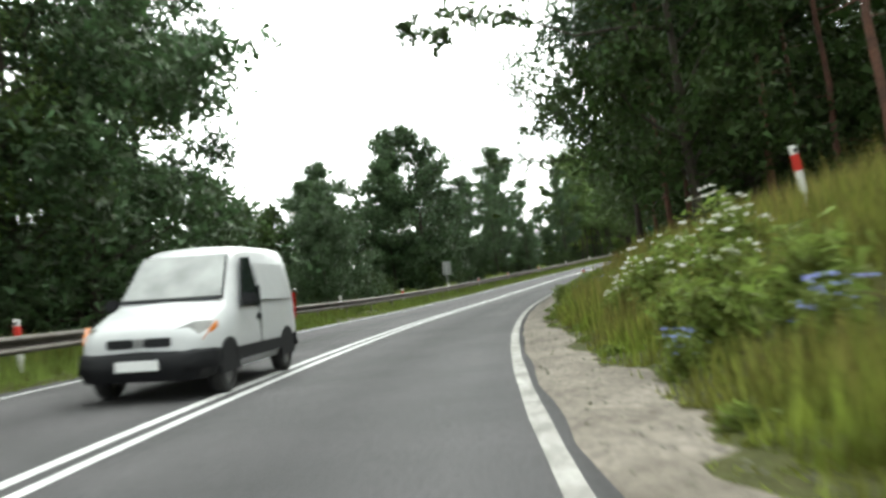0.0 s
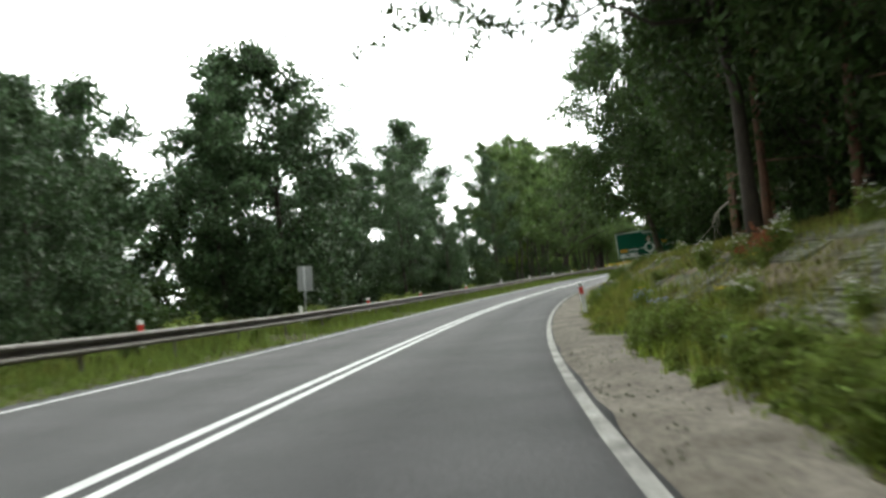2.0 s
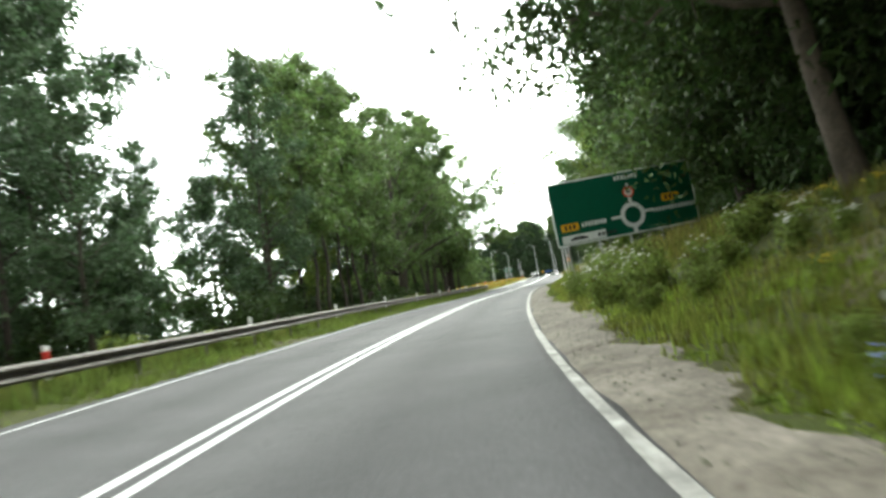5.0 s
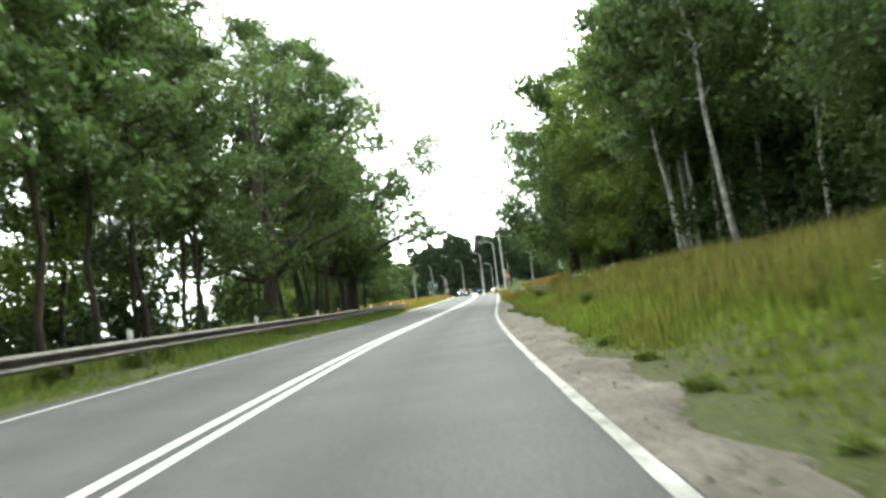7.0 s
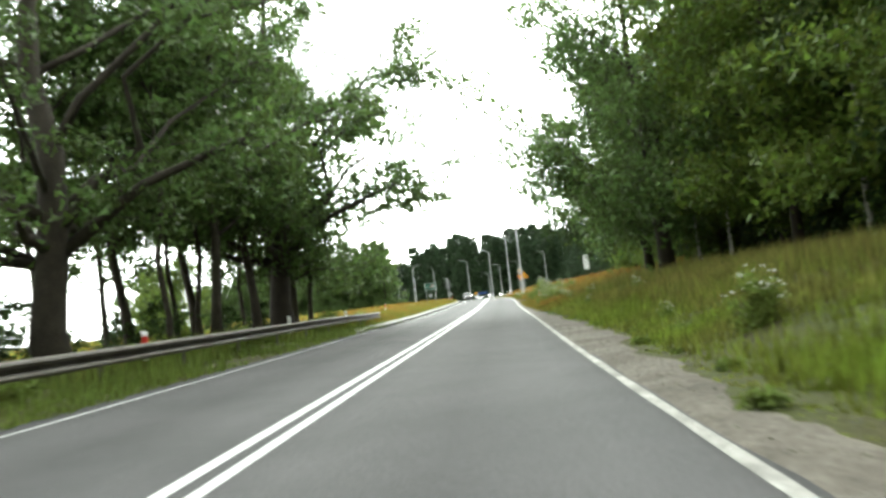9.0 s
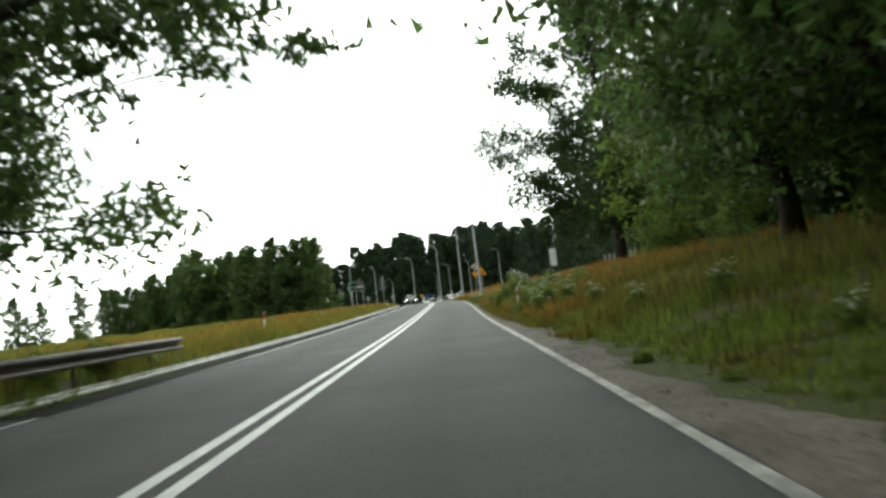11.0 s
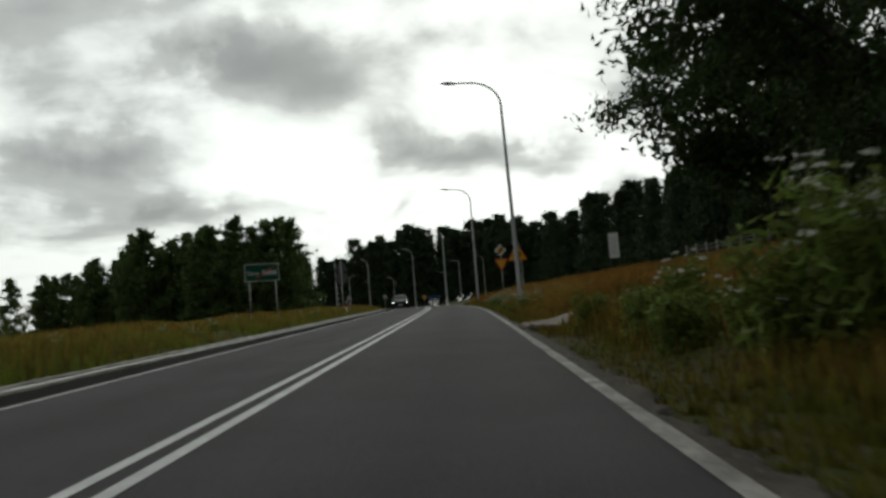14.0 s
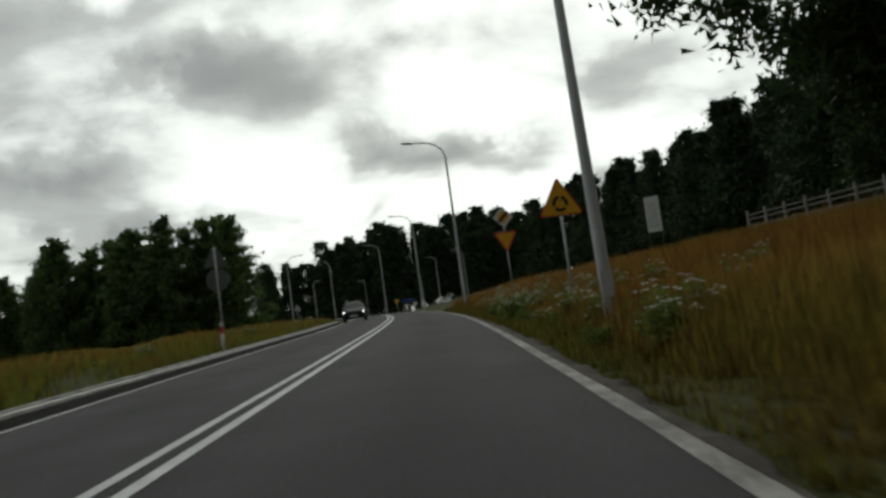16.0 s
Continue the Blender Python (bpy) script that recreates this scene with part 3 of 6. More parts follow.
def bent(p, q, rng, n=5, wob=0.08):
    """points from p to q with some wander"""
    p, q = np.array(p, float), np.array(q, float)
    ln = np.linalg.norm(q - p)
    out = [p + (q - p) * i / n + (rng.normal(size=3) * wob * ln * math.sin(math.pi * i / n) if 0 < i < n else 0) for i in range(n + 1)]
    return out


def clump(rng, centre, radius, n, squash=0.75):
    """leaf places round a centre, thicker towards the outside"""
    u = rng.normal(size=(n, 3))
    u /= np.linalg.norm(u, axis=1)[:, None]
    r = radius * rng.uniform(0.25, 1.0, (n, 1)) ** 0.6
    u *= r
    u[:, 2] *= squash
    return u + np.asarray(centre)


def spray(rng, p, q, radius, n):
    """leaf places along a twig from p to q, loose at its end"""
    u = rng.uniform(0.1, 1.25, (n, 1))
    side = np.clip(rng.normal(size=(n, 3)), -1.5, 1.5) * radius * (0.62 - 0.28 * u) * [1, 1, 0.75]
    out = np.asarray(p) * (1 - u) + np.asarray(q) * u + side
    out[:, 2] -= radius * 0.25 * u[:, 0] ** 2
    return out


def broadleaf(label, seed, height, spread, base, trunk_r, material, leaves=14000, leaf=0.19, limbs=16, subs=6, puff=0.13, first=0.25, bark=BARK, wide_at=0.45, twist=0.0, fine=True, overhang=None, stem_leaves=True, lean=0.0, taper=1.6):
    """trunk, limbs with side branches, and leaf clumps at their ends with gaps between"""
    rng = np.random.default_rng(seed)
    tree = thing("tree", label, "tree")
    top = np.array([rng.normal(0, 0.4) + lean, rng.normal(0, 0.4), height * 0.92])
    stem = bent((0, 0, -0.4), top, rng, 8, 0.008 + twist)
    datas = [tube_data(stem, [trunk_r * (1.3 if i == 0 else 1.0 - 0.112 * i) for i in range(9)], 9)]
    pts = []

    def on_stem(h):
        i0 = min(7.95, max(0.0, (h + 0.4) / (height * 0.92 + 0.4) * 8))
        i = int(i0)
        return stem[i] + (stem[i + 1] - stem[i]) * (i0 - i)

    per = leaves / (limbs * subs)
    for k in range(limbs):
        f = base + (1 - base) * (k + rng.uniform(0.1, 0.9)) / limbs
        g = (f - base) / (1 - base)
        env = spread * (math.sin(math.pi * min(1.0, 0.22 + 0.28 * g / wide_at)) if g < wide_at else math.cos(math.pi / 2 * ((g - wide_at) / (1 - wide_at)) ** taper))
        reach = max(0.5, env * rng.uniform(0.70, 1.08))
        ang = k * 2.4 + rng.uniform(-0.6, 0.6)
        end = np.array([math.cos(ang) * reach + lean * f, math.sin(ang) * reach, height * f + rng.normal(0, 0.3)])
        h0 = max(first * height * rng.uniform(0.85, 1.0), height * f - reach * rng.uniform(0.5, 1.0))
        p0 = on_stem(h0)
        limb = bent(p0, end, rng, 5, 0.05)
        r0 = trunk_r * (0.42 - 0.28 * g) * rng.uniform(0.8, 1.1)
        datas.append(tube_data(limb, [r0, r0 * 0.82, r0 * 0.62, r0 * 0.42, r0 * 0.25, r0 * 0.08], 6))
        for j in range(subs):
            t = rng.uniform(0.30, 1.0) if j else 1.0
            i = min(4, int(t * 5))
            q = limb[i] + (limb[i + 1] - limb[i]) * (t * 5 - i)
            away = rng.normal(size=3) * [1, 1, 0.55]
            away += (q - on_stem(q[2])) * 0.25
            away /= np.linalg.norm(away) + 1e-6
            e2 = q + away * spread * rng.uniform(0.10, 0.26)
            if fine:
                datas.append(tube_data([q, e2], [r0 * 0.22 + 0.01, 0.005], 3))
            rad = (spread * puff * rng.uniform(0.7, 1.4) + 0.22) * (1.0 - 0.35 * g)
            n = max(8, int(per * rng.uniform(0.5, 1.5)))
            pts.append(spray(rng, q, e2 + (e2 - q) * 0.25, rad * 1.15, n * 3 // 5))
            for w in range(2):
                e3 = (q + e2) / 2 + rng.normal(size=3) * rad * [0.9, 0.9, 0.6]
                pts.append(spray(rng, (q + e2) / 2, e3, rad * 0.8, n // 5))
    # leaves close round the upper stem
    for j in range(6 if stem_leaves else 0):
        pts.append(clump(rng, on_stem(height * (0.60 + 0.058 * j)), spread * (0.30 - 0.035 * j) + 0.15, int(leaves * 0.012), 1.1))
    for far in overhang or ():
        # a long thin limb that reaches out over the road, with side twigs
        far = np.array(far, float)
        limb = bent(on_stem(far[2] * 0.85), far, rng, 6, 0.04)
        datas.append(tube_data(limb, [0.08, 0.06, 0.042, 0.03, 0.02, 0.012, 0.005], 5))
        for j in range(11):
            i = 3 + j % 3 if j < 9 else 5
            q = limb[i] + (limb[i + 1] - limb[i]) * rng.uniform(0, 1)
            e2 = q + rng.normal(0, 0.6, 3) * [1, 1, 0.45] + (far - limb[0]) / np.linalg.norm(far - limb[0]) * 0.5
            datas.append(tube_data([q, e2], [0.012, 0.004], 3))
            pts.append(spray(rng, q, e2, 0.34, 34))
    part("trunk", joined("trunk", datas, bark), tree)
    part("crown", leaf_mesh("crown", np.concatenate(pts), leaf, material, rng), tree)
    return tree


def pine(label, seed, height, trunk_r, crown_from=0.55, spread=2.6, leaves=4200, material=NEEDLE, bark=PINE_BARK, leaf=0.22, full=0.0, whorls=13, arms=4):
    """tall bare trunk with dead stubs and an uneven crown on top"""
    rng = np.random.default_rng(seed)
    tree = thing("tree", label, "tree")
    stem = bent((0, 0, -0.4), (rng.normal(0, 0.4), rng.normal(0, 0.4), height * 0.96), rng, 9, 0.004)
    datas = [tube_data(stem, [trunk_r * (1.2 if i == 0 else 1.0 - 0.092 * i) for i in range(10)], 8)]
    pts = []
    for k in range(whorls):
        f = crown_from + (1 - crown_from) * (k + rng.uniform(0, 0.8)) / whorls
        reach = spread * (1.05 - (0.80 if full else 0.75) * (f - crown_from) / (1 - crown_from)) * rng.uniform(0.6, 1.15)
        i0 = min(8.9, f / 0.96 * 9)
        p0 = stem[int(i0)] + (stem[int(i0) + 1] - stem[int(i0)]) * (i0 - int(i0))
        for j in range(arms):
            a = rng.uniform(0, 6.28)
            end = p0 + np.array([math.cos(a) * reach, math.sin(a) * reach, reach * rng.uniform(0.05, 0.45)])
            limb = bent(p0, end, rng, 3, 0.05)
            r0 = trunk_r * 0.18
            if not full:
                datas.append(tube_data(limb, [r0, r0 * 0.7, r0 * 0.45, r0 * 0.15], 4))
            m_ = leaves // (whorls * arms)
            wide = reach * (0.42 + full) + 0.22
            pts.append(spray(rng, (p0 + end) / 2, end, wide, m_ * 2 // 3))
            for w in range(2):
                e3 = end + rng.normal(size=3) * wide * [1.0, 1.0, 0.5]
                pts.append(spray(rng, (p0 + 2 * end) / 3, e3, wide * 0.7, m_ // 6))
    for k in range(9):
        f = rng.uniform(0.04, max(0.08, crown_from))
        i0 = f / 0.96 * 9
        p0 = stem[int(i0)] + (stem[int(i0) + 1] - stem[int(i0)]) * (i0 - int(i0))
        a = rng.uniform(0, 6.28)
        ln = rng.uniform(0.3, 1.6)
        datas.append(tube_data([p0, p0 + np.array([math.cos(a) * ln, math.sin(a) * ln, ln * rng.uniform(-0.3, 0.2)])], [0.03, 0.01], 4))
    part("trunk", joined("trunk", datas, bark), tree)
    part("crown", leaf_mesh("crown", np.concatenate(pts), leaf, material, rng, long=2.4), tree)
    return tree


def planted(kinds, spots, seed):
    """the first use of a kind moves it into place, the others are copies"""
    rng = np.random.default_rng(seed)
    used = set()
    for k, s, d, scale in spots:
        m = stand(s, d, rng.uniform(0, 360), 0.05, scale)
        if k in used:
            copy_thing(kinds[k], m)
        else:
            kinds[k].matrix_basis = m
            used.add(k)


KINDS = {
    "alder": broadleaf("dense dark green deciduous tree behind the guard rail", 1, 15.0, 4.4, 0.08, 0.20, LEAF_B, 21000, 0.17, 22, 8, 0.22, 0.08),
    "alder2": broadleaf("tall dense dark green tree with a ragged top", 2, 16.5, 4.0, 0.10, 0.19, LEAF_B, 21000, 0.17, 24, 8, 0.22, 0.10),
    "airy": broadleaf("tall thin roadside tree with sparse foliage", 3, 18.0, 3.0, 0.24, 0.18, LEAF, 12000, 0.132, 20, 7, 0.16, 0.22),
    # like airy with darker leaves; their colour carries the dark of backlight
    "grove": broadleaf("tall thin tree behind the guard rail, backlit shade in its leaf colour", 33, 18.0, 3.2, 0.20, 0.18, LEAF_B, 12500, 0.135, 20, 7, 0.17, 0.2),
    "oak": broadleaf("old oak with a thick trunk and spreading limbs", 4, 17.0, 8.0, 0.27, 0.48, LEAF, 32000, 0.125, 24, 10, 0.085, 0.20, twist=0.006, stem_leaves=False),
    "oak2": broadleaf("broad oak with heavy green foliage", 6, 15.0, 6.2, 0.19, 0.32, LEAF, 34000, 0.14, 26, 9, 0.15, 0.18),
    "shaded_oak": broadleaf("broad leafy tree with the wood's shade put into its leaf colour", 26, 15.0, 5.6, 0.14, 0.26, LEAF_SHADED, 32000, 0.145, 26, 9, 0.16, 0.14),
    "bank_oak": broadleaf("large oak with a broad dense dark crown above the meadow", 27, 21.5, 8.8, 0.19, 0.45, LEAF_SHADED, 60000, 0.155, 34, 11, 0.115, 0.16),
    "maple": broadleaf("light green leafy tree at the edge of the wood", 7, 12.0, 4.2, 0.10, 0.16, LEAF_Y, 10000, 0.21, 18, 6, 0.20, 0.1),
    "lime": broadleaf("tall light green lime tree at the edge of the wood", 41, 16.0, 4.6, 0.14, 0.20, LEAF_Y, 24000, 0.135, 24, 8, 0.17, 0.16),
    "thin": broadleaf("slim tall tree with a bare trunk and thin crown", 23, 17.5, 2.7, 0.34, 0.13, LEAF, 6000, 0.18, 16, 5, 0.20, 0.3),
    "pine": pine("tall pine with a bare orange trunk", 11, 21.0, 0.135, 0.50, 3.0, 6500, leaf=0.16),
    "pine2": pine("tall pine with a reddish trunk and ragged crown", 12, 19.5, 0.12, 0.42, 3.2, 6500, leaf=0.16),
    "birch": broadleaf("slender birch with a white trunk", 9, 15.0, 2.6, 0.40, 0.125, LEAF, 7000, 0.17, 14, 6, 0.20, 0.38, bark=BIRCH_BARK),
    "shrub": broadleaf("leafy undergrowth shrub beside the trees", 10, 3.4, 2.0, 0.06, 0.04, LEAF_SHADED, 1900, 0.15, 9, 5, 0.22, 0.03, fine=False),
    "wood": broadleaf("dense tree further back in the wood", 18, 16.0, 4.8, 0.06, 0.20, LEAF_SHADED, 6400, 0.36, 14, 6, 0.30, 0.05, fine=False),
    "high_oak": broadleaf("tall oak with a dense round crown beside a garden fence", 19, 21.0, 10.2, 0.34, 0.45, LEAF_SHADED, 26000, 0.34, 30, 9, 0.15, 0.28, wide_at=0.4),
    "far_pine": pine("dark pine of a distant forest edge", 14, 22.0, 0.28, 0.02, 4.0, 3300, leaf=0.38, full=0.02, whorls=26, arms=6),
    "far_pine2": pine("dark distant pine with a flat ragged crown", 15, 21.0, 0.28, 0.16, 4.2, 3300, leaf=0.38, full=0.02, whorls=22, arms=7),
    "far_birch": broadleaf("tall distant deciduous tree by a field", 16, 18.5, 5.2, 0.02, 0.22, LEAF, 9500, 0.31, 36, 5, 0.16, 0.03, wide_at=0.2, fine=False, stem_leaves=False, taper=1.15),
}
SPOTS = [
    # behind the guard rail, by the first bend
    ("airy", 53, -10.5, 1.0), ("alder", 54.5, -9.0, 1.08), ("alder2", 61, -10.5, 0.95), ("oak", 55, -15, 1.0), ("alder", 66, -16, 0.9), ("alder", 48, -14, 1.0), ("alder2", 41, -13, 1.0), ("airy", 35, -12, 1.0), ("airy", 47, -10, 0.95), ("airy", 57, -16, 1.0),
    ("wood", 86, -22, 0.78), ("wood", 94, -23, 0.76), ("wood", 101, -21, 0.82), ("wood", 80, -26, 0.72), ("alder", 104, -11.5, 0.98), ("alder2", 100, -13, 0.80), ("grove", 112, -13.5, 0.8), ("wood", 75, -24, 0.7), ("wood", 69, -24, 0.75),
    ("grove", 118, -12.5, 0.75), ("wood", 128, -28, 0.5), ("alder2", 135, -14, 1.10), ("grove", 130, -12.3, 0.95), ("grove", 147, -9.4, 1.03), ("grove", 139, -16, 0.9), ("grove", 150, -17, 0.9), ("grove", 124, -10.5, 0.7),
    ("grove", 157, -13, 0.9), ("thin", 152, -11, 1.0), ("thin", 155, -9.3, 0.95), ("thin", 159, -11.5, 1.05), ("thin", 163, -9.8, 1.0), ("thin", 165, -12, 1.0), ("thin", 168.5, -10.8, 1.05), ("thin", 172, -9.4, 0.9), ("thin", 176, -11, 1.0), ("maple", 164, -15, 0.9), ("maple", 174, -16, 0.9), ("thin", 160, -10, 1.1), ("thin", 166, -9.5, 1.1), ("thin", 173, -10.5, 1.15), ("airy", 177, -15, 0.9), ("airy", 180, -12, 0.95), ("grove", 170, -14, 1.0),
    ("oak", 188, -10.7, 1.2), ("airy", 196, -12.0, 1.2), ("airy", 201, -8.6, 1.22), ("airy", 197.5, -9.4, 1.25), ("airy", 204, -12.5, 1.25), ("airy", 210, -8.4, 0.85), ("thin", 191, -13, 1.0), ("thin", 193.5, -9.6, 1.0), ("thin", 197.5, -9.9, 1.05), ("thin", 200, -12, 1.0), ("thin", 203, -11, 1.0), ("thin", 208, -9.8, 0.9), ("airy", 199, -14.5, 0.9), ("oak", 205.3, -8.6, 1.22), ("airy", 210, -12, 0.75), ("maple", 226, -24, 0.55), ("maple", 238, -30, 0.6), ("maple", 252, -34, 0.5), ("maple", 216, -18, 0.5),
    ("alder", 84, -11.5, 0.58), ("alder2", 88, -14.5, 0.66), ("alder", 95, -17, 0.80), ("alder2", 80, -10.5, 0.48), ("wood", 92, -20, 0.78), ("alder", 104, -14, 0.98), ("grove", 110, -10.5, 0.72), ("grove", 121, -10, 0.85), ("grove", 116, -15, 0.9), ("alder2", 134, -18, 0.9), ("grove", 129, -9, 0.72), ("wood", 84, -18, 0.62), ("wood", 100, -19, 0.85),
    ("wood", 112, -20, 0.62), ("wood", 119, -21, 0.60), ("wood", 127, -22, 0.62), ("wood", 135, -23, 0.60), ("wood", 143, -21, 0.55), ("wood", 151, -22, 0.55), ("wood", 108, -17.5, 0.6), ("wood", 131, -17, 0.5), ("wood", 123, -16, 0.5), ("alder", 118, -14, 0.70), ("alder", 135, -10.8, 0.36), ("alder", 150, -13.5, 0.6),
    # the wood on the bank
    ("pine", 58, 11.5, 0.95), ("pine2", 65.4, 9.2, 1.0), ("pine", 67.5, 10.2, 1.0), ("pine2", 74, 10, 1.05), ("pine", 80, 10.5, 1.05), ("pine2", 84, 9.5, 1.05), ("pine", 90, 13, 1.0), ("pine2", 95, 12.2, 1.0),
    ("pine", 100, 11.5, 1.0), ("pine2", 106, 12.5, 1.0), ("pine", 112, 12, 1.0), ("pine", 51, 12.5, 1.0), ("pine2", 68, 15, 1.1), ("pine", 88, 16, 1.1), ("pine", 77, 13.5, 1.1), ("pine2", 61, 14.5, 1.05),
    ("shaded_oak", 91, 14.5, 1.0), ("shaded_oak", 104, 14.5, 1.05), ("shaded_oak", 110, 12.4, 1.0), ("shaded_oak", 129, 12.2, 1.05), ("shaded_oak", 113, 12.2, 0.95), ("shaded_oak", 123, 12.6, 1.0), ("shaded_oak", 140, 13.0, 1.0), ("wood", 131, 14.5, 1.1), ("shaded_oak", 84, 12.0, 0.95), ("shaded_oak", 76, 12.5, 0.95), ("shaded_oak", 68, 13.0, 0.9), ("oak2", 134, 12.8, 1.05), ("pine2", 98, 11.3, 0.95), ("shaded_oak", 115, 13.0, 1.05), ("oak", 124, 13.2, 1.0), ("oak2", 138, 15, 1.0), ("oak", 146, 14, 0.95), ("wood", 128, 17, 1.0), ("wood", 118, 17, 1.1), ("wood", 74, 18, 1.2), ("wood", 62, 19, 1.2), ("wood", 84, 20, 1.2), ("wood", 98, 19, 1.2), ("wood", 108, 21, 1.2),
    ("oak", 156, 19, 0.95), ("oak2", 163, 19.5, 1.0), ("birch", 174, 16, 1.0), ("birch", 180, 16.3, 1.0), ("birch", 191.7, 16.6, 1.0), ("birch", 194.8, 17.9, 1.0), ("birch", 183, 18, 1.0), ("birch", 200, 18.5, 1.0), ("birch", 206, 17.5, 0.9), ("birch", 169, 17, 1.0),
    ("wood", 170, 21, 1.1), ("wood", 180, 21, 1.1), ("wood", 191, 22, 1.1), ("oak2", 202, 22, 1.0), ("wood", 160, 20, 1.1), ("birch", 177, 14.8, 1.0), ("maple", 215, 19, 1.0), ("oak2", 206.2, 10.5, 1.18), ("birch", 210, 13.0, 0.8), ("birch", 205.5, 13.4, 0.8), ("oak2", 213, 10.8, 0.85), ("lime", 197.5, 13.8, 1.1), ("wood", 199, 22, 1.2), ("wood", 186, 26, 1.25), ("wood", 208, 25, 1.2), ("wood", 176, 24, 1.2), ("birch", 176, 13.4, 1.05), ("birch", 179.5, 14.0, 1.1), ("birch", 183.5, 14.3, 1.05), ("birch", 192, 14.2, 1.0), ("lime", 191, 16.0, 1.15), ("lime", 186.5, 15.2, 1.1), ("lime", 208.5, 16.2, 1.05), ("wood", 214, 21, 0.9), ("wood", 222, 20, 1.35), ("wood", 194, 20, 0.9), ("oak", 217, 16.5, 0.8), ("maple", 222, 12.6, 0.33), ("birch", 187, 15.5, 1.0), ("lime", 203, 15.2, 1.05), ("maple", 213, 15.0, 1.1), ("maple", 193, 15.8, 1.15),
    ("bank_oak", 253.2, 14.8, 1.0), ("oak2", 246, 21, 1.0), ("maple", 231.5, 13.0, 0.85), ("high_oak", 295, 27.0, 1.0), ("wood", 303, 36, 0.8), ("wood", 286, 40, 0.9), ("wood", 274, 26, 0.7), ("wood", 231, 21, 0.95), ("wood", 258, 25, 0.85), ("wood", 268, 31, 0.75), ("wood", 250, 27, 0.85), ("wood", 226, 18, 0.9), ("wood", 240, 19, 0.8), ("wood", 306, 32, 0.9), ("wood", 281, 31, 0.75), ("wood", 299, 37, 1.0), ("wood", 243, 24, 1.0), ("wood", 256, 22, 0.9), ("wood", 262, 33, 0.8), ("wood", 278, 36, 0.7),
]
_r = np.random.default_rng(8)
# undergrowth along both edges of the wood, and further rows behind
SPOTS += [("shrub", s, -9.5 - _r.uniform(0, 5), _r.uniform(0.5, 1.15) * (0.6 if s > 172 else 1)) for s in np.arange(40, 214, 3.8)]
SPOTS += [("shrub", s, -11 - _r.uniform(0, 4), _r.uniform(0.6, 0.95)) for s in np.arange(156, 190, 4.5)]
# hidden rows deep in the wood, added to block light from behind
SPOTS += [("wood", s, 37 + _r.uniform(0, 6), _r.uniform(1.15, 1.35)) for s in np.arange(22, 130, 8.0)]
SPOTS += [("shrub", s, 18 + _r.uniform(0, 5), _r.uniform(1.2, 1.7)) for s in np.arange(44, 130, 5.5)]
SPOTS += [("wood", s, 21 + _r.uniform(0, 4), _r.uniform(1.0, 1.2)) for s in np.arange(26, 60, 8.0)]
SPOTS += [("shrub", s, 14.2 + _r.uniform(0, 4), _r.uniform(0.6, 1.2)) for s in np.arange(52, 222, 4.5)]
SPOTS += [("wood", s, -27 - _r.uniform(0, 6), _r.uniform(0.55, 0.7)) for i, s in enumerate(np.arange(74, 108, 9.0))]
SPOTS += [("wood", s, 27 + _r.uniform(0, 5), _r.uniform(1.0, 1.2)) for i, s in enumerate(np.arange(50, 240, 10.0))]
SPOTS += [("shrub", s, 10.9 + _r.uniform(0, 2.4), _r.uniform(0.5, 0.95)) for s in np.arange(106, 132, 2.6)]
SPOTS += [("far_birch", 388 + 0.55 * max(0, -d - 30) + _r.uniform(-6, 6), d, _r.uniform(0.86, 1.12) * np.interp(-d, [60, 84], [1.0, 0.62])) for d in np.arange(-22, -85, -2.4)]
SPOTS += [("far_birch", 424, -93, 0.78), ("far_birch", 430, -106, 0.72), ("far_birch", 424, -110, 0.8), ("maple", 415, -89, 0.5)]
SPOTS += [("far_birch", 450 + _r.uniform(0, 40), d, _r.uniform(0.5, 0.7)) for d in (-128, -150, -175)]
planted(KINDS, SPOTS, 3)


